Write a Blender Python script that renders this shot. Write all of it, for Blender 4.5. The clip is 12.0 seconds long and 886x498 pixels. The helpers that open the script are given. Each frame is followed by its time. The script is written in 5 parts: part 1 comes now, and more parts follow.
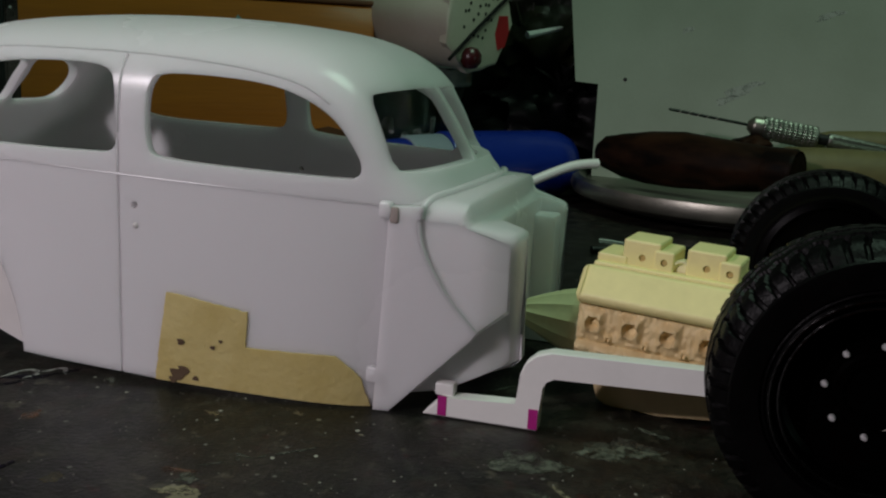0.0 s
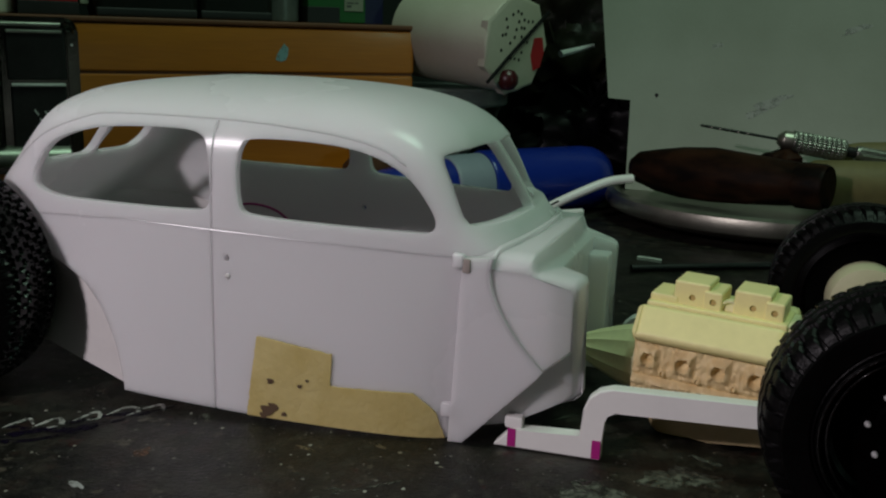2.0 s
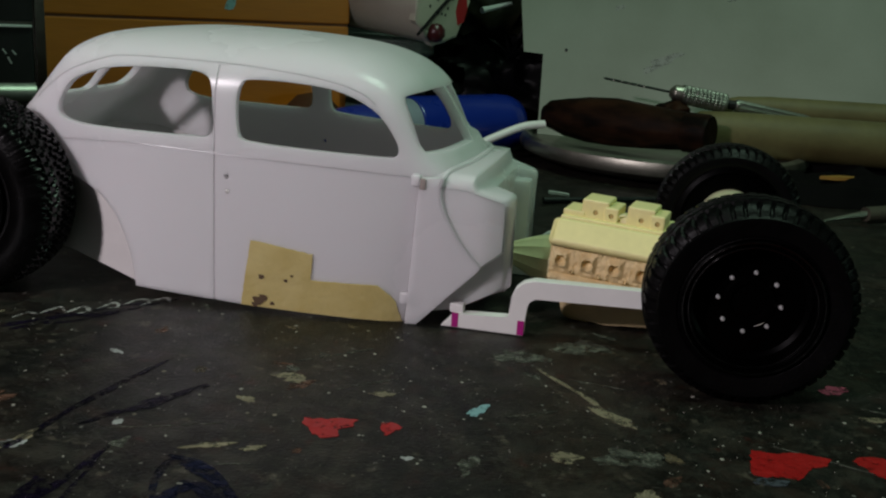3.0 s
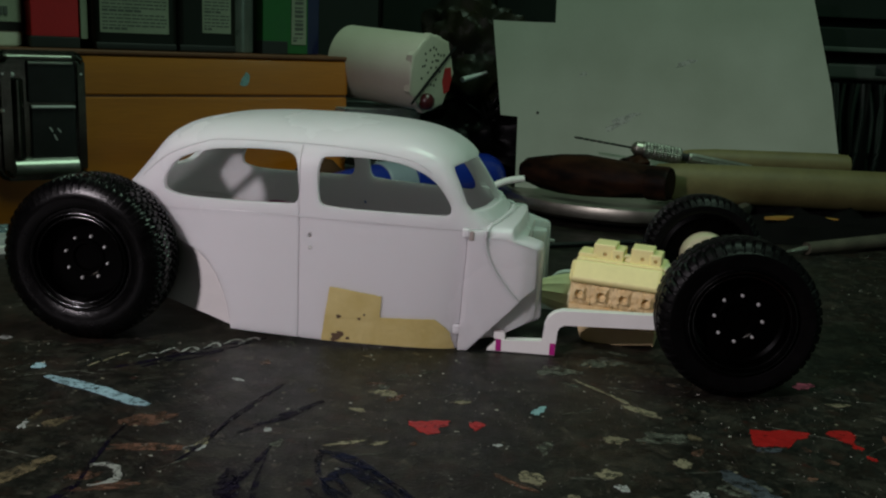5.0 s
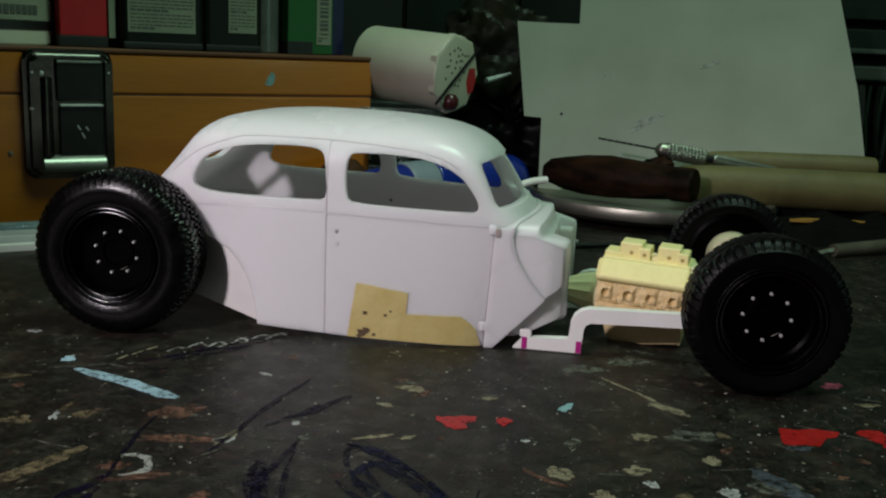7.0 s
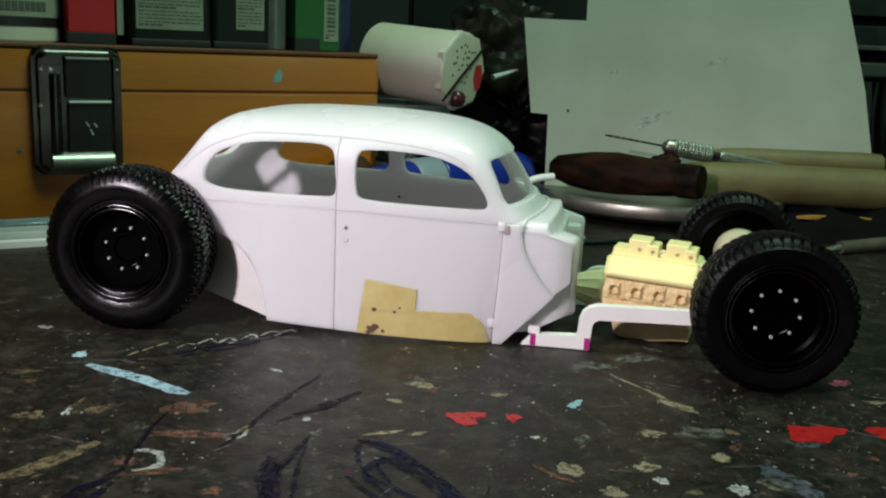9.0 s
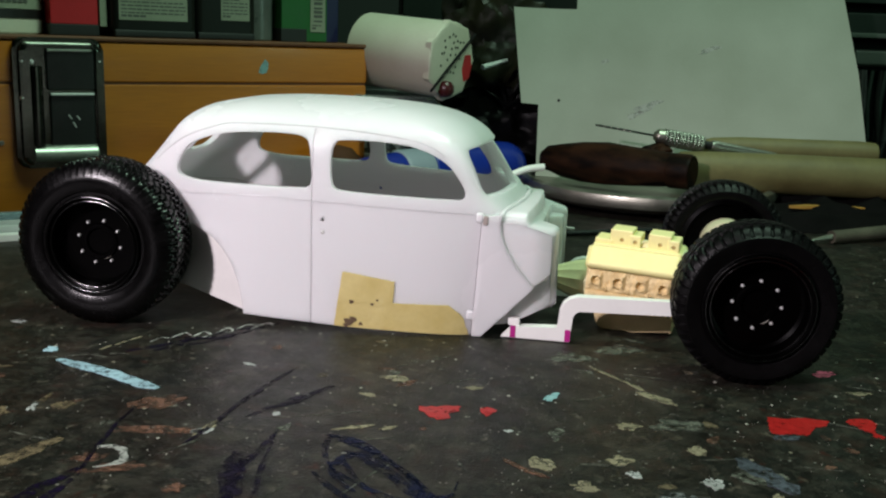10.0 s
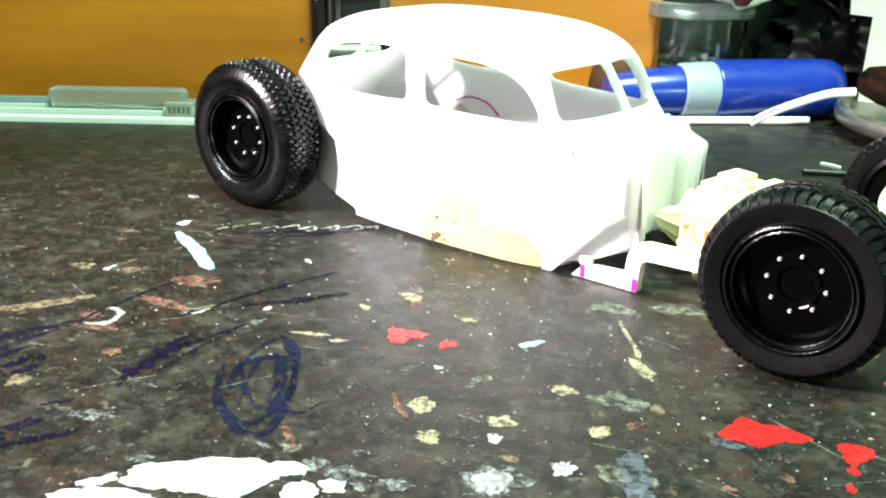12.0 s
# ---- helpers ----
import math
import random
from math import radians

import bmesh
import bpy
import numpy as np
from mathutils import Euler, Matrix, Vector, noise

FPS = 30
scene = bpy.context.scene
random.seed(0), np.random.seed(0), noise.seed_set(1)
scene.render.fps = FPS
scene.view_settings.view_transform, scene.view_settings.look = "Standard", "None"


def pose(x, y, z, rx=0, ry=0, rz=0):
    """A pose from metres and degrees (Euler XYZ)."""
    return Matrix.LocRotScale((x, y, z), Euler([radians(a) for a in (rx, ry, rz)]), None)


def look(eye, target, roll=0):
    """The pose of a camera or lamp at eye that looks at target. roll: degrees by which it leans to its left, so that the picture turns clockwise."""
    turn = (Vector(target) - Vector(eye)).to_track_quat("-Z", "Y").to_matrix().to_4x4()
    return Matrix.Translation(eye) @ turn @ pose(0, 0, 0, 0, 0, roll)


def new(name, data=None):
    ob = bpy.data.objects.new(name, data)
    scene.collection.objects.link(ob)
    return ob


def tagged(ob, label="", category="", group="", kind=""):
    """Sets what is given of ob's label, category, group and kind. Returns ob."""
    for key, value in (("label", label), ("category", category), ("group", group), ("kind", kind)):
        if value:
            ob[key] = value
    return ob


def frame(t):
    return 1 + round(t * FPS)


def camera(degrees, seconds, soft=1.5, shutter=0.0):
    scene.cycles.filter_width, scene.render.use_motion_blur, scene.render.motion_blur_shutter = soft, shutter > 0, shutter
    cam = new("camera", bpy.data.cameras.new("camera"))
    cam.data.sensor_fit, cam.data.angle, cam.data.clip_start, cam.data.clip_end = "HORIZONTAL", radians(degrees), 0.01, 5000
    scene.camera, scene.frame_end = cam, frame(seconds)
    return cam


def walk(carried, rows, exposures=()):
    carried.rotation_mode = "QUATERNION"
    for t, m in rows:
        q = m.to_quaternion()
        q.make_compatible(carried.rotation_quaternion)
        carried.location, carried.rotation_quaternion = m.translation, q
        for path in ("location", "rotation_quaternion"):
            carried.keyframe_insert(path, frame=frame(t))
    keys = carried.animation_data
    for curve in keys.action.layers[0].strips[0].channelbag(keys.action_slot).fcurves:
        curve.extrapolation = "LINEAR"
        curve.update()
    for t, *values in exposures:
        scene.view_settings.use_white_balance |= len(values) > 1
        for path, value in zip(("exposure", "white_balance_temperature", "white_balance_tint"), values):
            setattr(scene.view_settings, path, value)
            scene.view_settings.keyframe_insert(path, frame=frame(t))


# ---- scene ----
cam = camera(49.4, 12.0, soft=2.2)
PATH = [
    (0.0, (0.02299, -0.10660, 0.04357), (-0.00827, 0.08655, 0.00215), 2.86),
    (0.5, (0.02269, -0.10609, 0.04396), (-0.00677, 0.08727, 0.00218), 2.97),
    (1.0, (0.02344, -0.10596, 0.04541), (-0.00598, 0.08751, 0.00412), 2.93),
    (1.5, (0.02336, -0.10678, 0.04739), (-0.00861, 0.08610, 0.00524), 2.69),
    (1.7, (0.02186, -0.10842, 0.04877), (-0.01191, 0.08404, 0.00610), 2.15),
    (2.0, (0.01818, -0.11650, 0.05258), (-0.01703, 0.07551, 0.00909), 1.58),
    (2.2, (0.01473, -0.12361, 0.05106), (-0.01987, 0.06838, 0.00699), 1.13),
    (2.5, (0.01536, -0.13451, 0.05219), (-0.01906, 0.05541, -0.00022), 0.01),
    (2.8, (0.01615, -0.14470, 0.05433), (-0.01326, 0.04566, 0.00049), 1.47),
    (3.0, (0.01546, -0.15098, 0.05511), (0.00059, 0.04137, 0.00238), 3.55),
    (3.2, (0.01242, -0.15502, 0.05865), (0.00751, 0.03805, 0.00670), 3.97),
    (4.8, (-0.00340, -0.18735, 0.06122), (-0.00406, 0.00837, 0.02009), 2.61),
    (5.0, (-0.00422, -0.18864, 0.06216), (-0.00577, 0.00682, 0.01984), 2.41),
    (5.5, (-0.00519, -0.18893, 0.06164), (-0.00893, 0.00646, 0.01912), 2.70),
    (6.0, (-0.00654, -0.18966, 0.06162), (-0.01126, 0.00599, 0.02043), 3.09),
    (6.5, (-0.00617, -0.18920, 0.06115), (-0.01217, 0.00617, 0.01876), 2.39),
    (7.0, (-0.00578, -0.18921, 0.06068), (-0.01122, 0.00634, 0.01909), 2.53),
    (9.0, (-0.00680, -0.18985, 0.06092), (-0.01300, 0.00551, 0.01851), 2.54),
    (9.5, (-0.00638, -0.18949, 0.06095), (-0.01238, 0.00577, 0.01812), 2.38),
    (10.0, (-0.00168, -0.18677, 0.06014), (-0.00860, 0.00823, 0.01626), 2.18),
    (10.5, (0.01201, -0.18306, 0.06341), (-0.01070, 0.01008, 0.01670), 3.41),
    (10.7, (0.02077, -0.18346, 0.06446), (-0.02044, 0.00485, 0.01118), 2.34),
    (11.0, (0.03525, -0.18103, 0.06876), (-0.02802, -0.00058, 0.01017), 0.37),
    (11.2, (0.04374, -0.17803, 0.06571), (-0.03082, -0.00221, 0.00632), 0.24),
    (11.5, (0.05603, -0.17256, 0.06611), (-0.03212, -0.00539, 0.00066), 0.03),
    (12.0, (0.07645, -0.15757, 0.06638), (-0.02528, 0.00100, -0.00073), 0.91),
]
EXPOSURE = [(0.0, -0.75), (1.5, -0.75), (3.0, -0.56), (5.0, -0.58), (6.0, -0.44), (6.5, -0.24), (7.0, -0.14), (9.0, 0.52), (10.5, 0.55), (10.7, 1.0), (11.0, 2.1), (11.5, 2.65), (12.0, 2.88)]
walk(cam, [(t, look(eye, target, roll)) for t, eye, target, roll in PATH], EXPOSURE)

# ---- light ----
world = bpy.data.worlds.new("workshop_air")
scene.world = world
world.use_nodes = True
world.node_tree.nodes["Background"].inputs[0].default_value = (0.55, 0.75, 0.62, 1)
world.node_tree.nodes["Background"].inputs[1].default_value = 0.006


def area_lamp(name, eye, target, size, watts, colour):
    data = bpy.data.lights.new(name, "AREA")
    data.shape, data.size, data.energy, data.color = "DISK", size, watts, colour
    ob = new(name, data)
    ob.matrix_world = look(eye, target)
    return ob


shade = bpy.data.lights.new("desk_lamp_light", "SPOT")
shade.energy, shade.color, shade.shadow_soft_size, shade.spot_size, shade.spot_blend = 4.4, (1.0, 0.895, 0.965), 0.011, radians(56), 0.9
new("desk_lamp_light", shade).matrix_world = look((-0.200, -0.258, 0.180), (-0.012, -0.035, 0.0))
area_lamp("tube_lamp_light", (0.52, -0.21, 0.11), (-0.02, 0.03, 0.03), 0.08, 0.14, (0.56, 1.0, 0.78))
area_lamp("ceiling_lamp_light", (0.12, -0.01, 0.52), (-0.01, 0.06, 0.0), 0.22, 1.5, (0.64, 1.0, 0.74))

# ---- materials ----
MM = 0.001


def nodes_of(name):
    mat = bpy.data.materials.new(name)
    mat.use_nodes = True
    return mat, mat.node_tree.nodes, mat.node_tree.links, mat.node_tree.nodes["Principled BSDF"]


def surface(name, colour, rough=0.5, metal=0.0, vary=0.12, grain=900.0, bump=0.15, patch=120.0, second=None, stretch=(1, 1, 1), coat=0.0, spread=0.5, gleam=0.5, cover=1.0, glow_through=0.0):
    """A surface with broad patches, fine grain, relief and uneven gloss."""
    mat, nodes, links, bsdf = nodes_of(name)
    where = nodes.new("ShaderNodeTexCoord")
    mapping = nodes.new("ShaderNodeMapping")
    mapping.inputs["Scale"].default_value = stretch
    links.new(where.outputs["Object"], mapping.inputs["Vector"])
    fine, broad = nodes.new("ShaderNodeTexNoise"), nodes.new("ShaderNodeTexNoise")
    fine.inputs["Scale"].default_value, fine.inputs["Detail"].default_value = grain, 6
    broad.inputs["Scale"].default_value, broad.inputs["Detail"].default_value = patch, 5
    for node in (fine, broad):
        links.new(mapping.outputs[0], node.inputs["Vector"])
    second = second or tuple(c * (1 - 2 * vary) for c in colour)
    ramp = nodes.new("ShaderNodeValToRGB")
    ramp.color_ramp.elements[0].position, ramp.color_ramp.elements[1].position = 0.5 - spread / 2, 0.5 + spread / 2
    ramp.color_ramp.elements[0].color, ramp.color_ramp.elements[1].color = (*second, 1), (*colour, 1)
    links.new(broad.outputs["Fac"], ramp.inputs["Fac"])
    speck = nodes.new("ShaderNodeMapRange")
    speck.inputs["To Min"].default_value, speck.inputs["To Max"].default_value = 1 - vary, 1 + vary
    links.new(fine.outputs["Fac"], speck.inputs["Value"])
    mix = nodes.new("ShaderNodeVectorMath")
    mix.operation = "SCALE"
    links.new(ramp.outputs["Color"], mix.inputs[0])
    links.new(speck.outputs[0], mix.inputs["Scale"])
    links.new(mix.outputs[0], bsdf.inputs["Base Color"])
    gloss = nodes.new("ShaderNodeMapRange")
    gloss.inputs["To Min"].default_value, gloss.inputs["To Max"].default_value = max(0.03, rough - 0.1), min(1, rough + 0.1)
    links.new(broad.outputs["Fac"], gloss.inputs["Value"])
    links.new(gloss.outputs[0], bsdf.inputs["Roughness"])
    bsdf.inputs["Metallic"].default_value = metal
    bsdf.inputs["Coat Weight"].default_value = coat
    bsdf.inputs["Coat Roughness"].default_value = 0.12
    bsdf.inputs["Specular IOR Level"].default_value = gleam
    if glow_through:
        bsdf.inputs["Subsurface Weight"].default_value = glow_through
        bsdf.inputs["Subsurface Radius"].default_value = (1.0, 0.95, 0.95)
        bsdf.inputs["Subsurface Scale"].default_value = 0.002
        # thin walls let light through
        through_light, both = nodes.new("ShaderNodeBsdfTranslucent"), nodes.new("ShaderNodeMixShader")
        through_light.inputs["Color"].default_value = (*colour, 1)
        both.inputs["Fac"].default_value = 0.3
        links.new(bsdf.outputs[0], both.inputs[1])
        links.new(through_light.outputs[0], both.inputs[2])
        links.new(both.outputs[0], nodes["Material Output"].inputs["Surface"])
    if cover < 1.0:
        # worn through where the wear noise is high
        wear = nodes.new("ShaderNodeTexNoise")
        wear.inputs["Scale"].default_value, wear.inputs["Detail"].default_value, wear.inputs["Roughness"].default_value = 520.0, 8, 0.75
        links.new(where.outputs["Object"], wear.inputs["Vector"])
        left = nodes.new("ShaderNodeMapRange")
        left.inputs["From Min"].default_value, left.inputs["From Max"].default_value = 0.33 + 0.26 * cover, 0.47 + 0.26 * cover
        left.inputs["To Min"].default_value, left.inputs["To Max"].default_value = 1.0, 0.0
        links.new(wear.outputs["Fac"], left.inputs["Value"])
        links.new(left.outputs[0], bsdf.inputs["Alpha"])
    relief = nodes.new("ShaderNodeBump")
    relief.inputs["Strength"].default_value, relief.inputs["Distance"].default_value = bump, 0.0003
    links.new(fine.outputs["Fac"], relief.inputs["Height"])
    links.new(relief.outputs[0], bsdf.inputs["Normal"])
    return mat


def desk_surface():
    """Worn black desk paint, rubbed grey and brown, with fine pale dust and specks."""
    mat, nodes, links, bsdf = nodes_of("worn_black_desk_paint")
    where = nodes.new("ShaderNodeTexCoord").outputs["Object"]

    def noise_at(scale, detail=6, rough=0.6):
        n = nodes.new("ShaderNodeTexNoise")
        n.inputs["Scale"].default_value, n.inputs["Detail"].default_value, n.inputs["Roughness"].default_value = scale, detail, rough
        links.new(where, n.inputs["Vector"])
        return n.outputs["Fac"]

    def ramp(value, low, high, a, b):
        r = nodes.new("ShaderNodeValToRGB")
        r.color_ramp.elements[0].position, r.color_ramp.elements[1].position = low, high
        r.color_ramp.elements[0].color, r.color_ramp.elements[1].color = (*a, 1), (*b, 1)
        links.new(value, r.inputs["Fac"])
        return r.outputs["Color"]

    def over(factor, under, upper):
        m = nodes.new("ShaderNodeMix")
        m.data_type = "RGBA"
        links.new(factor, m.inputs["Factor"])
        links.new(under, m.inputs["A"])
        if isinstance(upper, tuple):
            m.inputs["B"].default_value = (*upper, 1)
        else:
            links.new(upper, m.inputs["B"])
        return m.outputs["Result"]

    grey = lambda v: (v, v, v)
    # broad hue patches, broken up by dense small scuffs
    hue = over(ramp(noise_at(55, 6, 0.7), 0.47, 0.58, grey(0), grey(1)), ramp(noise_at(90, 6, 0.7), 0.44, 0.58, (0.0073, 0.0088, 0.0071), (0.0088, 0.0084, 0.0069)), (0.0113, 0.0076, 0.0056))
    colour = over(ramp(noise_at(330, 10, 0.78), 0.40, 0.60, grey(0.12), grey(1)), ramp(noise_at(30), 0.3, 0.7, (0.0010, 0.0010, 0.0010), (0.0020, 0.0020, 0.0019)), hue)
    colour = over(ramp(noise_at(210, 10, 0.8), 0.53, 0.64, grey(0), grey(0.8)), colour, (0.0247, 0.0247, 0.0206))
    colour = over(ramp(noise_at(640, 9, 0.8), 0.55, 0.66, grey(0), grey(0.65)), colour, (0.0389, 0.0384, 0.0319))
    colour = over(ramp(noise_at(400, 5, 0.7), 0.55, 0.63, grey(0), grey(0.65)), colour, (0.0300, 0.0315, 0.0255))
    colour = over(ramp(noise_at(480, 9, 0.8), 0.56, 0.66, grey(0), grey(0.85)), colour, (0.0026, 0.0027, 0.0027))
    colour = over(ramp(noise_at(260, 10, 0.85), 0.61, 0.69, grey(0), grey(0.8)), colour, (0.0532, 0.0491, 0.0368))
    colour = over(ramp(noise_at(1300, 5, 0.8), 0.62, 0.70, grey(0), grey(0.8)), colour, (0.1034, 0.1034, 0.0892))
    colour = over(ramp(noise_at(125, 9, 0.72), 0.50, 0.64, grey(0), grey(0.6)), colour, (0.0410, 0.0385, 0.0320))
    # soft brown, rust and grey-green patches a few millimetres wide, and smaller pale dabs
    colour = over(ramp(noise_at(150, 7, 0.62), 0.55, 0.65, grey(0), grey(0.75)), colour, (0.0215, 0.0135, 0.0105))
    colour = over(ramp(noise_at(185, 7, 0.65), 0.57, 0.66, grey(0), grey(0.7)), colour, (0.0235, 0.0265, 0.0215))
    colour = over(ramp(noise_at(235, 7, 0.65), 0.62, 0.68, grey(0), grey(0.75)), colour, (0.0340, 0.0085, 0.0060))
    colour = over(ramp(noise_at(270, 6, 0.62), 0.61, 0.68, grey(0), grey(0.8)), colour, (0.0720, 0.0660, 0.0530))
    for scale, limit, tint in ((290, 0.12, (0.1841, 0.1724, 0.1380)), (560, 0.17, (0.1380, 0.1438, 0.1380))):
        cell = nodes.new("ShaderNodeTexVoronoi")
        cell.inputs["Scale"].default_value = scale
        links.new(where, cell.inputs["Vector"])
        dot = ramp(cell.outputs["Distance"], limit * 0.6, limit, grey(1), grey(0))
        rare = ramp(cell.outputs["Color"], 0.78, 0.8, grey(0), grey(1))
        both = nodes.new("ShaderNodeMix")
        both.data_type, both.blend_type = "RGBA", "MULTIPLY"
        both.inputs["Factor"].default_value = 1
        links.new(dot, both.inputs["A"])
        links.new(rare, both.inputs["B"])
        colour = over(both.outputs["Result"], colour, tint)
    warm = nodes.new("ShaderNodeMix")
    warm.data_type, warm.blend_type = "RGBA", "MULTIPLY"
    warm.inputs["Factor"].default_value = 1
    warm.inputs["B"].default_value = (0.88, 0.82, 0.745, 1)
    links.new(colour, warm.inputs["A"])
    links.new(warm.outputs["Result"], bsdf.inputs["Base Color"])
    links.new(ramp(noise_at(160, 8, 0.7), 0.3, 0.7, grey(0.34), grey(0.56)), bsdf.inputs["Roughness"])
    bsdf.inputs["Specular IOR Level"].default_value = 0.25
    relief = nodes.new("ShaderNodeBump")
    relief.inputs["Strength"].default_value, relief.inputs["Distance"].default_value = 0.5, 0.0003
    links.new(noise_at(1700, 5), relief.inputs["Height"])
    links.new(relief.outputs[0], bsdf.inputs["Normal"])
    return mat


def clear(name, colour, rough, ior=1.45, through_share=1.0):
    mat, nodes, links, bsdf = nodes_of(name)
    bsdf.inputs["Base Color"].default_value = (*colour, 1)
    bsdf.inputs["Roughness"].default_value, bsdf.inputs["IOR"].default_value = rough, ior
    bsdf.inputs["Transmission Weight"].default_value = through_share
    return mat


STYRENE = surface("white_styrene", (0.92, 0.90, 0.915), 0.26, vary=0.01, bump=0.015, grain=2500, patch=30, second=(0.915, 0.895, 0.91), glow_through=1.0)
RAIL_WHITE = surface("white_strip_styrene", (0.82, 0.81, 0.78), 0.35, vary=0.03, bump=0.04)
HINGE_BROWN = surface("brown_hinge_mark", (0.36, 0.31, 0.28), 0.7, vary=0.15)
TAPE = surface("masking_tape", (0.82, 0.70, 0.31), 0.6, vary=0.07, grain=1200, bump=0.45, patch=190, second=(0.66, 0.53, 0.19), glow_through=0.2)
STAIN = surface("glue_stain", (0.10, 0.06, 0.03), 0.6)
MAGENTA = surface("magenta_marker", (0.45, 0.01, 0.22), 0.5, vary=0.2)
RUBBER = surface("black_rubber", (0.0017, 0.0015, 0.0016), 0.25, vary=0.3, grain=2600, bump=0.16, patch=420, gleam=0.3)
RUBBER_MATTE = surface("matte_black_rubber", (0.0017, 0.0014, 0.0016), 0.42, vary=0.3, grain=2600, bump=0.25, patch=300, gleam=0.15)
GLOSS_BLACK = surface("satin_black_paint", (0.0007, 0.0006, 0.0006), 0.3, vary=0.3, bump=0.04, gleam=0.05)
LIP_BLACK = surface("rubbed_black_paint", (0.0016, 0.0015, 0.0015), 0.2, vary=0.5, grain=1500, bump=0.3, patch=500, gleam=0.5)
CHROME = surface("bare_metal", (0.85, 0.85, 0.84), 0.35, 0.5, vary=0.1, bump=0.05)
ALUMINIUM = surface("knurled_aluminium", (0.31, 0.31, 0.275), 0.42, 1.0, vary=0.15, bump=0.3)
RESIN = surface("cream_resin", (0.86, 0.77, 0.36), 0.5, vary=0.06, bump=0.2)
RESIN_TAN = surface("tan_resin", (0.74, 0.60, 0.32), 0.6, vary=0.12, grain=700, bump=0.4, patch=400, second=(0.64, 0.47, 0.23))
PAN_TAN = surface("tan_cast_resin", (0.56, 0.43, 0.23), 0.55, vary=0.1, bump=0.2)
PANEL_GREY = surface("grey_white_styrene", (0.66, 0.64, 0.62), 0.45, vary=0.04, bump=0.04)
RESIN_GREEN = surface("green_tinted_resin", (0.80, 0.76, 0.46), 0.5, vary=0.08, bump=0.2)
DRUM = surface("olive_cream_plastic", (0.50, 0.47, 0.30), 0.5, vary=0.06)
CREAM = surface("cream_plastic", (0.74, 0.68, 0.50), 0.45, vary=0.04)
HOLE = surface("shaded_resin_bore", (0.5, 0.37, 0.14), 0.8)
DESK = desk_surface()
WOOD = surface("varnished_orange_wood", (0.52, 0.175, 0.0105), 0.38, vary=0.18, grain=420, bump=0.2, patch=22, second=(0.32, 0.092, 0.0055), stretch=(0.25, 1, 3.0), coat=0.25)
WOOD_RED = surface("red_brown_wood_edge", (0.16, 0.055, 0.022), 0.5, vary=0.15)
WOOD_PALE = surface("pale_oiled_wood", (0.130, 0.112, 0.040), 0.6, vary=0.2, grain=500, patch=60, second=(0.085, 0.070, 0.024), stretch=(0.2, 1, 1))
WOOD_DARK = surface("dark_brown_varnished_wood", (0.021, 0.0085, 0.0040), 0.55, vary=0.5, grain=300, patch=150, bump=0.6, gleam=0.06, second=(0.0035, 0.0019, 0.0013), stretch=(1, 1, 0.4), spread=0.25)
NICKEL = surface("nickel_plate", (0.14, 0.15, 0.125), 0.2, 1.0, vary=0.3, grain=500, patch=90, bump=0.12)
# paler, rougher copy of the nickel for parts that show lamp reflections
NICKEL_LIT = surface("highlit_nickel", (0.50, 0.52, 0.46), 0.42, 1.0, vary=0.2, patch=150, bump=0.1)
STEEL = surface("brushed_steel", (0.40, 0.385, 0.33), 0.42, 1.0, vary=0.12, grain=1200)
DARK_METAL = surface("blackened_metal", (0.03, 0.03, 0.03), 0.4, 0.6, vary=0.2)
PAPER = surface("grey_white_paper", (0.335, 0.362, 0.305), 0.85, vary=0.04, grain=1200, bump=0.1, patch=28, second=(0.245, 0.270, 0.215))
CARD_WHITE = surface("off_white_plastic", (0.60, 0.59, 0.49), 0.5, vary=0.05, patch=40, second=(0.50, 0.48, 0.37))
BLUE = surface("blue_plastic", (0.005, 0.022, 0.22), 0.3, vary=0.05, coat=0.2)
GREY_PLASTIC = surface("grey_plastic", (0.58, 0.62, 0.60), 0.35, vary=0.05)
DEEP_INK = surface("flat_black_cord", (0.004, 0.004, 0.004), 0.7, vary=0.2, gleam=0.2)
NEAR_BLACK = surface("near_black_plastic", (0.012, 0.012, 0.012), 0.5, vary=0.2)
BLACK_CLOTH = surface("black_cloth", (0.003, 0.0028, 0.0026), 0.85, vary=0.3, grain=1500, bump=0.8, gleam=0.08)
RED_PLASTIC = surface("red_card", (0.46, 0.008, 0.014), 0.45, vary=0.08)
GREEN_CARD = surface("green_card", (0.006, 0.10, 0.014), 0.45, vary=0.1)
LABEL = surface("pale_label", (0.27, 0.29, 0.22), 0.7, vary=0.12, patch=90, second=(0.19, 0.21, 0.15))
LABEL_INK = surface("label_ink", (0.085, 0.09, 0.08), 0.7)
AMBER_GLASS = surface("dark_bottle_plastic", (0.008, 0.009, 0.007), 0.4, vary=0.1, gleam=0.2)
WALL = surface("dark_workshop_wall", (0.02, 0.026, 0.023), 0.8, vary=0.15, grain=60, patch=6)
GLASS = clear("clear_jar_plastic", (0.85, 0.92, 0.88), 0.08)
PAINT_RED = surface("red_paint", (0.34, 0.005, 0.005), 0.42, vary=0.2, bump=0.6, patch=350, second=(0.24, 0.004, 0.004), cover=0.8)
PAINT_BLUE = surface("pale_blue_paint", (0.30, 0.45, 0.52), 0.65, vary=0.25, grain=1500, bump=0.6, cover=0.62)
PAINT_CYAN = surface("cyan_paint", (0.22, 0.40, 0.42), 0.65, cover=0.7)
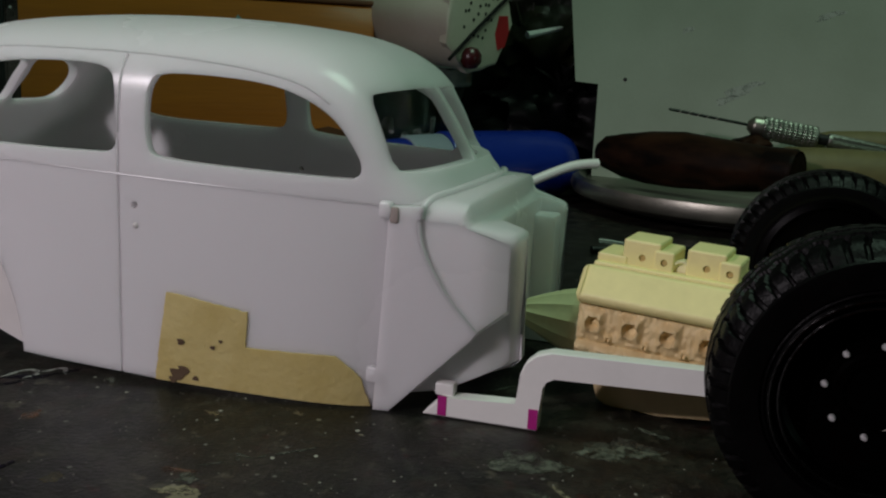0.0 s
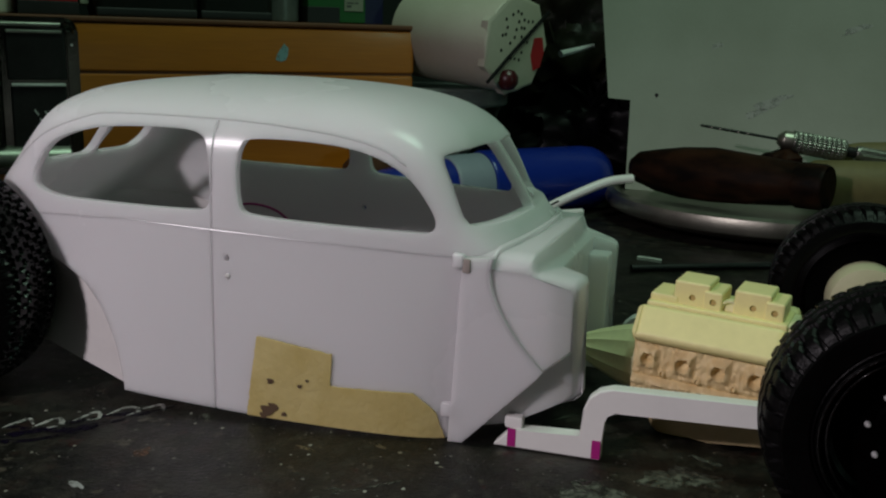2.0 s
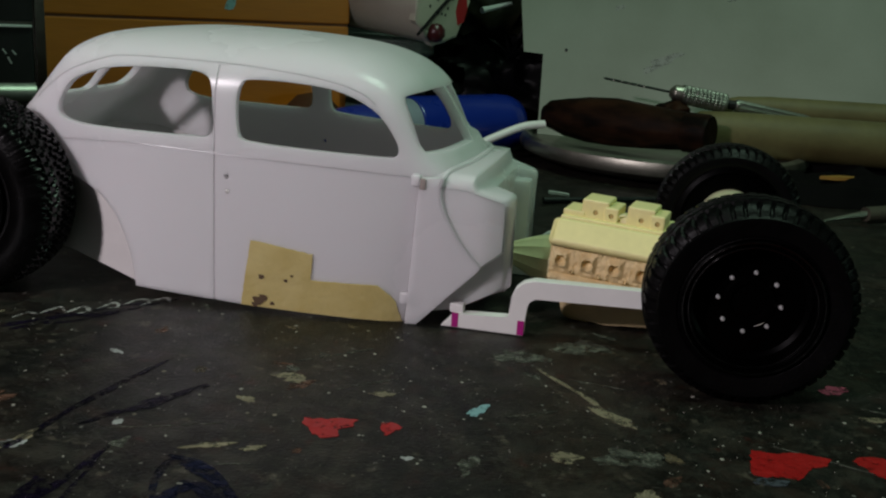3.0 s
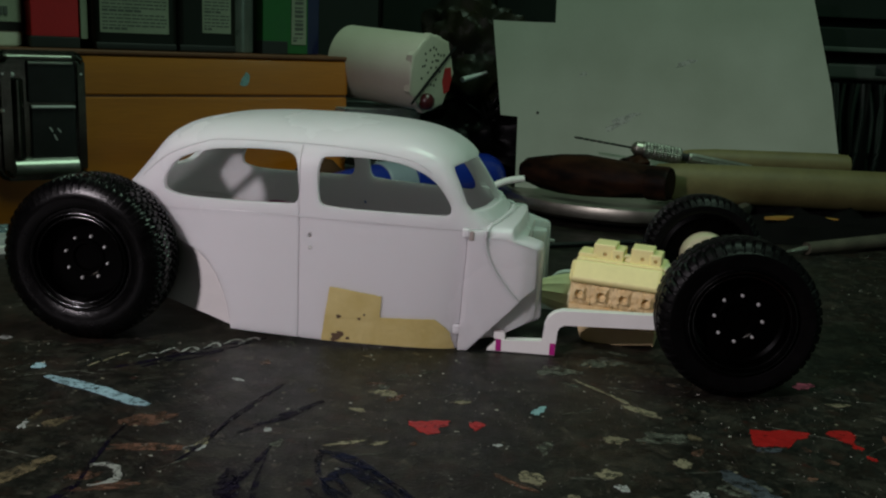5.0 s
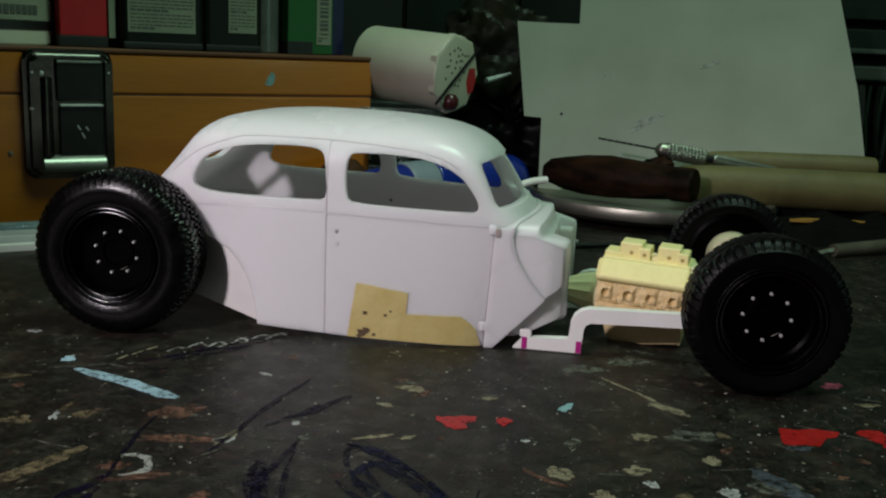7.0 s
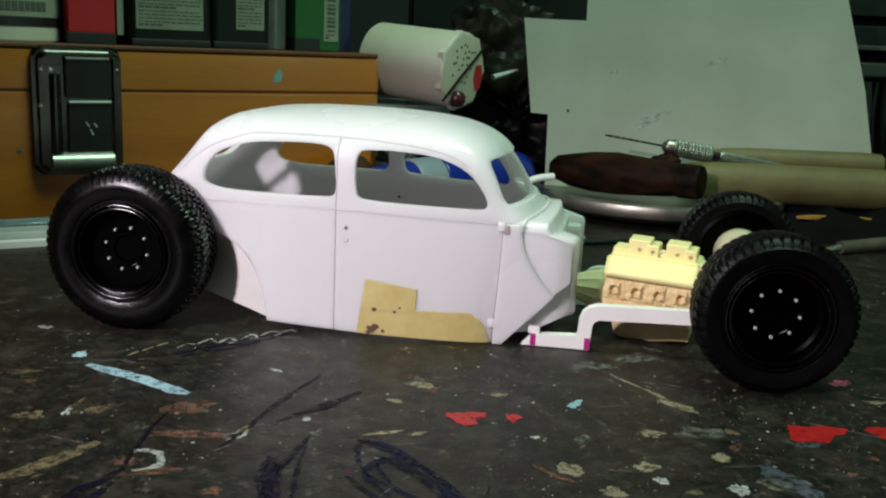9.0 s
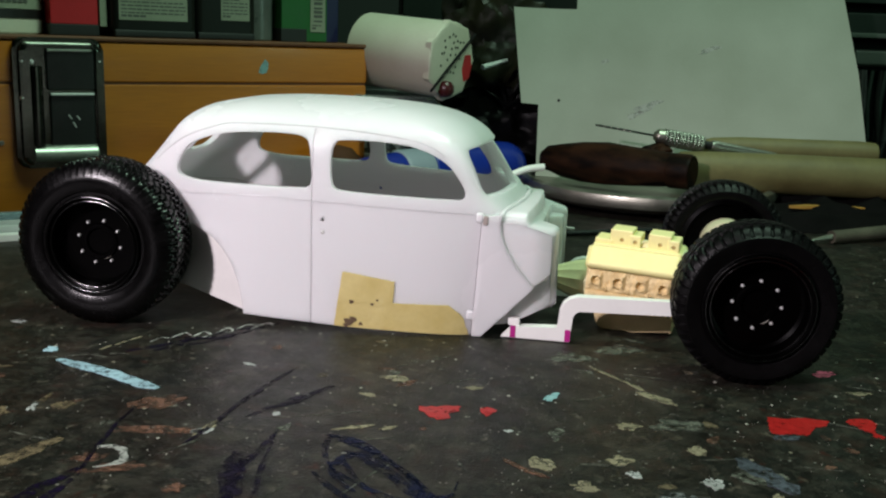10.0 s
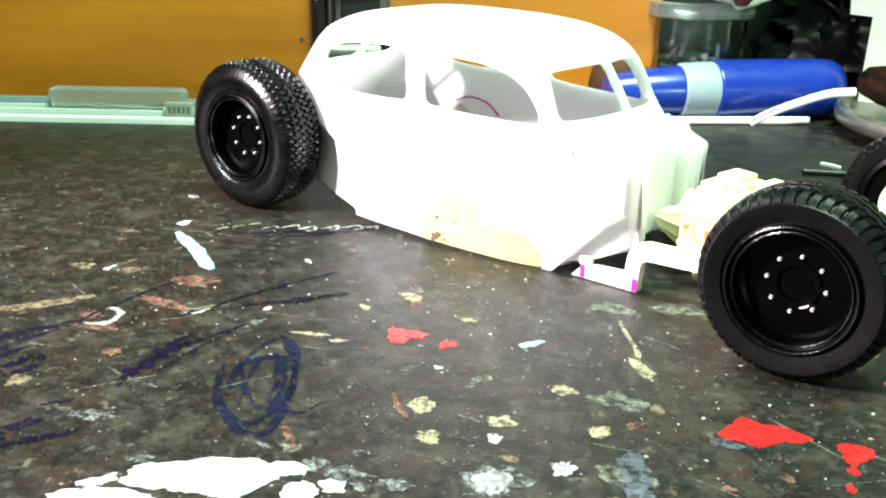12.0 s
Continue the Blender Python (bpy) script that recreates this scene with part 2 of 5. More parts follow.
PAINT_WHITE = surface("white_paint", (0.42, 0.43, 0.42), 0.6, vary=0.25, bump=0.5, patch=260, second=(0.16, 0.16, 0.15), cover=0.66)
PAINT_HAZE = surface("thin_white_paint_film", (0.13, 0.14, 0.14), 0.6, vary=0.3, bump=0.4, patch=220, second=(0.06, 0.065, 0.065), cover=0.3)
PAINT_SPLASH = surface("spilled_white_paint", (0.40, 0.41, 0.42), 0.55, vary=0.2, bump=0.4, patch=180, second=(0.22, 0.23, 0.24), cover=0.82)
PAINT_TAN = surface("beige_paint", (0.23, 0.20, 0.125), 0.65, vary=0.3, bump=0.4, patch=260, second=(0.11, 0.09, 0.055), cover=0.55)
PAINT_BROWN = surface("rust_brown_paint", (0.13, 0.055, 0.032), 0.65, vary=0.3, bump=0.5, cover=0.40)
PAINT_OLIVE = surface("ochre_paint", (0.13, 0.095, 0.048), 0.65, vary=0.3, bump=0.5, cover=0.45)
PAINT_SMEAR = surface("grey_green_paint_smear", (0.115, 0.120, 0.092), 0.65, vary=0.3, bump=0.5, cover=0.34)
INK_PURPLE = surface("violet_marker_ink", (0.0065, 0.0033, 0.0165), 0.5, vary=0.4, gleam=0.12, cover=0.41)
INK_BLUE = surface("blue_marker_ink", (0.0045, 0.0070, 0.0260), 0.5, vary=0.4, gleam=0.12, cover=0.45)
PAINT_CHALK = surface("worn_chalky_white_paint", (0.36, 0.36, 0.33), 0.7, vary=0.3, bump=0.4, cover=0.55)
SMUDGE = surface("grey_pencil_smudge", (0.335, 0.35, 0.315), 0.85, vary=0.06, grain=1500, cover=0.6)
PAINT_THIN_BLUE = surface("thin_blue_grey_paint", (0.055, 0.066, 0.085), 0.65, vary=0.3, bump=0.3, cover=0.5)
PAINT_PINK = surface("pink_paint", (0.45, 0.07, 0.14), 0.5, cover=0.6)

# ---- building blocks (all lengths in millimetres) ----


def mesh_of(name, bm, material, smooth=True):
    mesh = bpy.data.meshes.new(name)
    bmesh.ops.recalc_face_normals(bm, faces=bm.faces)
    normals = []
    if smooth:
        # each corner's normal leans to the larger of the faces that meet smoothly there
        weights = [f.normal * max(f.calc_area(), 1e-9) for f in bm.faces]
        bm.faces.index_update()
        for f in bm.faces:
            f.smooth = True
            for loop in f.loops:
                total = Vector()
                for g in loop.vert.link_faces:
                    if g.normal.dot(f.normal) > 0.74:
                        total += weights[g.index]
                normals.append(total.normalized() if total.length > 1e-12 else f.normal.copy())
    bm.to_mesh(mesh)
    bm.free()
    mesh.transform(Matrix.Scale(MM, 4))
    mesh.materials.append(material)
    if smooth:
        mesh.normals_split_custom_set(normals)
    return mesh


def part(name, bm, material, parent=None, label="", m=None, smooth=True):
    ob = new(name, mesh_of(name, bm, material, smooth))
    ob.parent = parent
    if m is not None:
        ob.matrix_local = m
    return tagged(ob, label=label)


def spot(x, y, z, rx=0, ry=0, rz=0):
    return pose(x * MM, y * MM, z * MM, rx, ry, rz)


def thing(name, label, category, m=None, group="", kind=""):
    ob = new(name)
    ob.empty_display_size = 0.005
    if m is not None:
        ob.matrix_world = m
    return tagged(ob, label, category, group, kind)


def box(x0, x1, y0, y1, z0, z1, bevel=0.0, bm=None, segments=2):
    bm = bm or bmesh.new()
    made = bmesh.ops.create_cube(bm, size=1)["verts"]
    for v in made:
        v.co = Vector((x0 + (v.co.x + 0.5) * (x1 - x0), y0 + (v.co.y + 0.5) * (y1 - y0), z0 + (v.co.z + 0.5) * (z1 - z0)))
    if bevel:
        edges = list({e for v in made for e in v.link_edges})
        bmesh.ops.bevel(bm, geom=edges, offset=bevel, segments=segments, affect="EDGES", profile=0.5)
    return bm


def revolve(profile, steps=64, axis="y", bm=None, centre=(0, 0, 0), closed=False, relief=None):
    """Turns (radius, along) pairs about an axis through the centre."""
    bm = bm or bmesh.new()
    rings = []
    for i in range(steps):
        a = 2 * math.pi * i / steps
        ring = []
        for j, (r, h) in enumerate(profile):
            rr = r + (relief(a, j, h, r) if relief else 0.0)
            u, v = rr * math.cos(a), rr * math.sin(a)
            co = (u, h, v) if axis == "y" else (h, u, v) if axis == "x" else (u, v, h)
            ring.append(bm.verts.new(Vector(co) + Vector(centre)))
        rings.append(ring)
    n = len(profile)
    for i in range(steps):
        a, b = rings[i], rings[(i + 1) % steps]
        for j in range(n if closed else n - 1):
            bm.faces.new((a[j], a[(j + 1) % n], b[(j + 1) % n], b[j]))
    if not closed:
        for j in (0, n - 1):
            if profile[j][0] > 1e-6:
                bm.faces.new([ring[j] for ring in rings])
    bmesh.ops.remove_doubles(bm, verts=bm.verts, dist=1e-5)
    return bm


def tube(points, radius, sides=8, bm=None, closed=False, flat=1.0):
    """A rod along a line of points; radius may change from point to point; flat squeezes it upright."""
    bm = bm or bmesh.new()
    pts = [Vector(p) for p in points]
    radii = radius if isinstance(radius, (list, tuple)) else [radius] * len(pts)
    rings, n = [], len(pts)
    for i, p in enumerate(pts):
        ahead = (pts[(i + 1) % n] if closed or i < n - 1 else p) - (pts[i - 1] if closed or i else p)
        ahead.normalize()
        side = ahead.cross(Vector((0, 0, 1)))
        if side.length < 1e-4:
            side = Vector((1, 0, 0))
        side.normalize()
        up = side.cross(ahead)
        rings.append([bm.verts.new(p + radii[i] * (math.cos(2 * math.pi * k / sides) * side + flat * math.sin(2 * math.pi * k / sides) * up)) for k in range(sides)])
    for i in range(n if closed else n - 1):
        a, b = rings[i], rings[(i + 1) % n]
        for k in range(sides):
            bm.faces.new((a[k], a[(k + 1) % sides], b[(k + 1) % sides], b[k]))
    if not closed:
        bm.faces.new(rings[0])
        bm.faces.new(rings[-1])
    return bm


def smooth_line(points, steps=8, closed=False):
    """A Catmull-Rom line through the points."""
    n, out = len(points), []
    pts = [Vector(p) for p in points]
    for i in range(n if closed else n - 1):
        p0 = pts[i - 1] if closed or i else pts[0]
        p1, p2 = pts[i], pts[(i + 1) % n]
        p3 = pts[(i + 2) % n] if closed or i + 2 < n else pts[-1]
        for k in range(steps):
            t = k / steps
            out.append(0.5 * ((2 * p1) + (p2 - p0) * t + (2 * p0 - 5 * p1 + 4 * p2 - p3) * t * t + (3 * p1 - p0 - 3 * p2 + p3) * t**3))
    if not closed:
        out.append(pts[-1])
    return out


def prism(outline, low, high, axis="y", bm=None):
    """A flat outline of (a, b) pairs pushed from low to high along an axis: y takes (x, z), z takes (x, y), x takes (y, z)."""
    bm = bm or bmesh.new()

    def at(p, h):
        return (p[0], h, p[1]) if axis == "y" else (p[0], p[1], h) if axis == "z" else (h, p[0], p[1])

    a = [bm.verts.new(at(p, low)) for p in outline]
    b = [bm.verts.new(at(p, high)) for p in outline]
    bm.faces.new(a)
    bm.faces.new(b[::-1])
    n = len(outline)
    for i in range(n):
        bm.faces.new((a[i], b[i], b[(i + 1) % n], a[(i + 1) % n]))
    return bm


def carve(bm, cutters, keep="DIFFERENCE"):
    """Cuts solid bmeshes out of a solid bmesh and gives the rest."""
    raw = bpy.data.meshes.new("raw")
    bmesh.ops.recalc_face_normals(bm, faces=bm.faces)
    bm.to_mesh(raw)
    bm.free()
    ob, tools = new("raw", raw), []
    for cutter in cutters:
        mesh = bpy.data.meshes.new("tool")
        bmesh.ops.recalc_face_normals(cutter, faces=cutter.faces)
        cutter.to_mesh(mesh)
        cutter.free()
        tools.append(new("tool", mesh))
        mod = ob.modifiers.new("cut", "BOOLEAN")
        mod.object, mod.operation, mod.solver = tools[-1], keep, "EXACT"
    graph = bpy.context.evaluated_depsgraph_get()
    done = bmesh.new()
    done.from_mesh(ob.evaluated_get(graph).to_mesh())
    for each in (ob, *tools):
        mesh = each.data
        bpy.data.objects.remove(each)
        bpy.data.meshes.remove(mesh)
    return done


def join(*bms):
    bm = bms[0]
    for other in bms[1:]:
        mesh = bpy.data.meshes.new("piece")
        other.to_mesh(mesh)
        other.free()
        bm.from_mesh(mesh)
        bpy.data.meshes.remove(mesh)
    return bm


def along(table, x):
    table = sorted(table)
    return float(np.interp(x, [a for a, _ in table], [b for _, b in table]))


def eased(table):
    """A smooth curve through (x, y) pairs."""
    xs, ys = (np.array(c, float) for c in zip(*sorted(table)))
    slope = np.diff(ys) / np.diff(xs)
    m = np.r_[slope[0], [0.0 if a * b <= 0 else 2 * a * b / (a + b) for a, b in zip(slope[:-1], slope[1:])], slope[-1]]

    def value(x):
        x = min(max(x, xs[0]), xs[-1])
        i = min(int(np.searchsorted(xs, x, "right")) - 1, len(xs) - 2)
        h = xs[i + 1] - xs[i]
        t = (x - xs[i]) / h
        return float((1 + 2 * t) * (1 - t) ** 2 * ys[i] + t * (1 - t) ** 2 * h * m[i] + t * t * (3 - 2 * t) * ys[i + 1] + t * t * (t - 1) * h * m[i + 1])

    return value


# ---- the setting ----
desk = part("ground", box(-420, 420, -330, 330, -25, 0, 1.0), DESK)
tagged(desk, "black painted desk top, scratched and spattered with old paint", "desk", kind="structure")
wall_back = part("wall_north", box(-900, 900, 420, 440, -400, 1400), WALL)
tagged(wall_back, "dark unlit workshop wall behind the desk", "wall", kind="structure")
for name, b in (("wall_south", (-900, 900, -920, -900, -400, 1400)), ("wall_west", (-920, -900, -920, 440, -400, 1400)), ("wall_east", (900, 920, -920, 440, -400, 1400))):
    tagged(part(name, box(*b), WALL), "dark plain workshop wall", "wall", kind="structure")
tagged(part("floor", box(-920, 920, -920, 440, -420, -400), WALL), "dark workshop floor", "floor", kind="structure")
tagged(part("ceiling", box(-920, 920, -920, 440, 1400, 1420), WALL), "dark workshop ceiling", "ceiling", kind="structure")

# ---- model car ----
CAR = thing("model_car", "white plastic hot rod model car kit, half built, with black wheels", "model car", spot(0, 20.2, 0, rz=-6.8))

BELT, CROWN = 26.0, 45.8
width_at = eased([(17, 14.7), (15, 16.0), (12.5, 17.3), (8, 18.0), (2.4, 18.7), (-10, 20.6), (-20, 21.8), (-31, 22.8), (-46, 23.8), (-55, 23.7), (-60, 23.4), (-75, 21.0), (-92, 17.5)])
front_at = eased([(-1, 2.0), (10, 4.6), (20, 7.4), (25, 8.4), (26.6, 8.2), (28.2, 6.9), (29.5, 6.1), (35, 2.7), (38.4, 0.2), (40, -1.4), (41.5, -3.6), (43, -6.8), (44.3, -11.6), (45.2, -19), (45.6, -25), (45.8, -31)])
rear_at = eased([(-1, -86), (8, -86), (15, -84.4), (22, -80.4), (27, -75.7), (29, -73.7), (32.4, -70.4), (34.5, -68.5), (37.5, -66.0), (40, -64.0), (42.0, -61.8), (43.6, -58.9), (44.6, -54.4), (45.3, -48), (45.7, -42), (45.8, -36)])


def shrink(z):
    v = max(0.0, (z - BELT) / (CROWN - BELT))
    return max(0.0, 1 - v**6) ** 0.5 * (1 - 0.03 * min(1.0, v))


def half_width(s, z, f=None, r=None):
    """Half the body's width at a place along it and a height."""
    z = min(z, CROWN - 1e-3)
    f, r, c = f or front_at(z), r or rear_at(z), -34.0
    # the contours round off towards the crown
    if s > c:
        p = along([(37, 9.0), (41, 6.0), (44, 4.0), (CROWN, 2.6)], z)
        e = max(0.0, 1 - min(1, (s - c) / (f - c)) ** p) ** (1 / p)
    else:
        p = along([(22, 3.4), (26, 4.6), (30, 6.6), (41, 6.2), (44, 4.8), (CROWN, 2.8)], z)
        e = max(0.0, 1 - min(1, (c - s) / (c - r)) ** p) ** (1 / p)
    return width_at(s) * shrink(z) * e


def body_rings(inset=0.0, low=-0.2):
    """The closed body, shrunk by inset."""
    bm = bmesh.new()
    heights = list(np.linspace(low, BELT - 1, 14)) + [BELT + (CROWN - 0.01 - BELT) * (1 - (1 - t) ** 2.1) for t in np.linspace(0.0, 1, 44)]
    rings, n = [], 72
    for z in heights:
        f, r = front_at(z), rear_at(z)
        ring = []
        stations = [-34 + (f + 34) * math.sin(math.pi / 2 * i / n) ** 1.0 for i in range(n + 1)]
        back = [-34 + (r + 34) * math.sin(math.pi / 2 * i / n) for i in range(n + 1)]
        line = back[::-1] + stations[1:]
        near = [(s, -half_width(s, z, f, r)) for s in line]
        loop = near + [(s, -w) for s, w in near[-2:0:-1]]
        k = 1 - inset / 24.0
        for s, w in loop:
            bow = min(1.0, max(0.0, (s - f + 9.0) / 9.0))
            s -= 2.9 * bow * bow * (w / 16.0) ** 2 * min(1.0, max(0.0, (z - 22) / 5.0))
            ring.append(bm.verts.new((-37 + (s + 37) * (1 - inset / 42.0), w * k, z if inset == 0 else low + (z - low) * (1 - inset / 45.0))))
        rings.append(ring)
    m = len(rings[0])
    for a, b in zip(rings[:-1], rings[1:]):
        for i in range(m):
            bm.faces.new((a[i], a[(i + 1) % m], b[(i + 1) % m], b[i]))
    bm.faces.new(rings[0])
    bm.faces.new(rings[-1])
    bmesh.ops.remove_doubles(bm, verts=bm.verts, dist=0.002)
    return bm


def pane_cut(points, low, high, axis="y"):
    return prism([(p.x, p.y) for p in smooth_line([(a, b, 0) for a, b in points], 6, True)], low, high, axis)


REAR_SIDE = [(-61.0, 31.4), (-60.1, 34.0), (-57.5, 36.7), (-51.5, 38.7), (-44.1, 39.4), (-37, 39.4), (-34.0, 38.7), (-33.0, 37.0), (-32.6, 33.5), (-32.4, 30.8), (-33.2, 29.2), (-36, 28.9), (-45.0, 28.9), (-55.2, 29.1), (-59.8, 29.9)]
FRONT_SIDE = [(-28.5, 31.0), (-28.7, 35.0), (-28.3, 37.6), (-26.9, 38.6), (-20.4, 38.7), (-13.6, 38.1), (-8.9, 36.7), (-5.4, 34.5), (-2.9, 31.3), (-2.0, 29.2), (-2.6, 28.1), (-5, 27.9), (-19.4, 28.3), (-25.8, 28.7), (-27.8, 29.2)]
ARCH = [(-60.0, 20.6), (-56.5, 19.3), (-52.8, 17.2), (-49.9, 13.7), (-47.8, 8.8), (-46.9, 4.8), (-46.6, 1.6), (-46.9, -3), (-60, -4), (-90, -4), (-92, 10), (-88, 19), (-78, 23), (-66, 22.4)]
SCREEN = [(0.6, 29.4), (0.6, 33), (0.6, 37.6), (2, 38.0), (8, 38.0), (14.6, 37.6), (16.0, 36.9), (16.6, 35.0), (17.2, 31), (17.1, 29.6), (16.0, 28.9), (8, 29.0), (2, 29.1)]
BACKLIGHT = [(0.7, 32.4), (0.7, 36), (0.8, 38.2), (3, 38.7), (7, 38.5), (10, 37.7), (11.7, 36.2), (12.1, 34.6), (11.5, 33.0), (9.8, 32.1), (5, 32.1)]


def mirrored(points):
    return [(-a, b) for a, b in points][::-1]


def groove(points, sign, wide=0.18, deep=0.3):
    """A slot of this half width along a line that runs up the side."""
    lines = [[(s + d, w + sign * o, z) for s, w, z in points] for d, o in ((-wide, 0.8), (wide, 0.8), (wide, -deep), (-wide, -deep))]
    bm = bmesh.new()
    rows = [[bm.verts.new(p) for p in line] for line in lines]
    n = len(points)
    for a, b in zip(rows, rows[1:] + rows[:1]):
        for i in range(n - 1):
            bm.faces.new((a[i], a[i + 1], b[i + 1], b[i]))
    bm.faces.new([r[0] for r in rows])
    bm.faces.new([r[-1] for r in rows])
    return bm


def side_line(points, sign=-1, out=0.0):
    return [(s, sign * (half_width(s, z) + out), z) for s, z in points]


shell = body_rings()
cuts = [body_rings(1.15, -0.9), box(-110, 40, -60, 60, -20, 0.02)]
# the sill climbs towards the tail
cuts.append(prism([(-100, -8), (2.6, -8), (2.6, 0.0), (-0.2, 0.0), (-28, 0.9), (-46.6, 2.0), (-100, 2.4)], -40, 40))
cuts += [pane_cut(REAR_SIDE, -40, 40), pane_cut(FRONT_SIDE, -40, 40)]
cuts += [pane_cut(p, -6, 30, "x") for p in (SCREEN, mirrored(SCREEN))]
cuts += [pane_cut(p, -100, -60, "x") for p in (BACKLIGHT, mirrored(BACKLIGHT))]
cuts.append(pane_cut(ARCH, -40, -18.2))
cuts.append(pane_cut(ARCH, 18.2, 40))
for sign in (-1, 1):
    cuts.append(groove(side_line([(-32.2, z) for z in np.linspace(40.6, -0.5, 26)], sign), sign))
    cuts.append(groove(side_line([(1.6 - (24.6 - z) * 0.06, z) for z in np.linspace(24.6, -0.5, 10)], sign), sign, 0.14))
for s, z, r in ((-30.1, 22.7, 0.42),):
    cuts.append(revolve([(r, -40), (r, -10)], 14, "y", centre=(s, 0, z)))
cuts.append(revolve([(0.42, 10), (0.42, 40)], 14, "y", centre=(-29.6, 0, 22.5)))
body_bm = carve(shell, cuts)
body = part("body", body_bm, STYRENE, CAR, "white styrene two door sedan body shell with open windows", spot(0.5, -0.9, 0, rz=-1.6))

# beads, drip rails and hinge knobs on the body
for sign in (-1, 1):
    part("belt_bead", tube(side_line([(s, along([(-64, 26.2), (-46, 26.9), (-31, 26.3), (-14, 25.7), (1.2, 25.0)], s)) for s in np.linspace(-70, 1.2, 60)], sign, -0.15), 0.19, 8), STYRENE, body)
    part("drip_rail", tube(side_line([(p.x, p.y) for p in smooth_line([(-66.6, 32.4, 0), (-64.0, 34.7, 0), (-59.7, 37.6, 0), (-53.4, 40.0, 0), (-48.4, 40.9, 0), (-32.6, 40.9, 0), (-20.8, 40.2, 0), (-13.8, 39.3, 0), (-9.1, 38.1, 0), (-6.0, 36.3, 0)], 6)], sign, -0.06), 0.16, 6), STYRENE, body)
for z in (24.7, 4.4):
    s = 1.4 if z > 10 else 0.2
    knob = box(s - 1.0, s + 0.6, -half_width(s, z) - 1.1, -half_width(s, z) + 0.3, z - 1.0, z + 1.0, 0.4)
    part("hinge", knob, STYRENE, body)
    # dull brown block at the knob's lower right
    part("hinge_stub", box(s + 0.3, s + 1.5, -half_width(s, z) - 0.95, -half_width(s, z) + 0.3, z - 1.5, z + 0.5, 0.35), HINGE_BROWN, body, "dull brown mark below the hinge")
part("dent_mark", revolve([(0, -0.14), (0.3, -0.1), (0.5, 0.1), (0, 0.2)], 14, "y", centre=(-30.0, -half_width(-30, 20.2), 20.2)), PANEL_GREY, body)
# inner wing panels behind the cut line
for sign in (-1, 1):
    bm = bmesh.new()
    grid = []
    for s in np.linspace(-45.5, -78, 22):
        low = along([(-78, 9), (-60, 6.5), (-52, 4.2), (-45.5, 2.0)], s)
        high = along([(-78, 23.6), (-66, 23.0), (-58.4, 20.8), (-55, 19.2), (-51.8, 16.4), (-49.4, 12.4), (-48, 8.6), (-47.0, 4.8), (-45.5, 3.0)], s)
        grid.append([(s, sign * (half_width(s, z) - 1.1), z) for z in np.linspace(low, max(low + 0.3, high), 12)])
    for skin in (0, -0.8):
        rows = [[bm.verts.new((s, w + (skin if sign > 0 else -skin), z)) for s, w, z in row] for row in grid]
        for a, b in zip(rows[:-1], rows[1:]):
            for j in range(len(a) - 1):
                bm.faces.new((a[j], a[j + 1], b[j + 1], b[j]))
    part("inner_wing", bm, PANEL_GREY, body)

# cowl: side skins with a cut wing line, the stepped top and the recessed bulkhead
for sign in (-1, 1):
    edge = smooth_line([(5.6, 0, 25.4), (5.3, 0, 23.6), (5.7, 0, 20.9), (7.0, 0, 18.0), (9.2, 0, 14.6), (12.4, 0, 10.9)], 6)
    outline = [(1.75, 25.2)] + [(p.x, p.z) for p in edge] + [(11.7, 9.9), (2.3, 0.15), (0.4, 0.15)]
    skin = prism(outline, 0, 1)
    for x in range(2, 12):
        bmesh.ops.bisect_plane(skin, geom=list(skin.verts) + list(skin.edges) + list(skin.faces), plane_co=(x, 0, 0), plane_no=(1, 0, 0))
    for v in skin.verts:
        proud = along([(8, -0.05), (12, 0.05), (20, 0.32), (24, 0.42)], v.co.z)
        v.co.y = sign * (width_at(v.co.x) + (proud if v.co.y > 0.5 else -1.1))
    part("cowl_side", skin, STYRENE, body)
    part("wing_lip", tube([(p.x - 0.15, sign * (width_at(p.x) + along([(8, -0.2), (12, -0.12), (20, 0.14), (24, 0.24)], p.z)), p.z) for p in edge], [0.34 - 0.14 * i / (len(edge) - 1) for i in range(len(edge))], 10), STYRENE, body)

# firewall: a rounded cowl top that steps down to a ledge and two forward cheeks, recessed between them
firewall, rows = bmesh.new(), []


def recess(s, z):
    """How far the cowl cheek lies inside the body's side: little above the cut line, more below it."""
    over_line = z - (10.8 + (s - 12.4) * (0.8 if s > 12.4 else 1.07))
    return 0.25 + 2.0 * min(1.0, max(0.0, 0.5 - over_line / 0.5)) + 0.12 * max(0.0, min(over_line, 0.0) * -1) + 0.2 * max(0.0, z - 25.0)



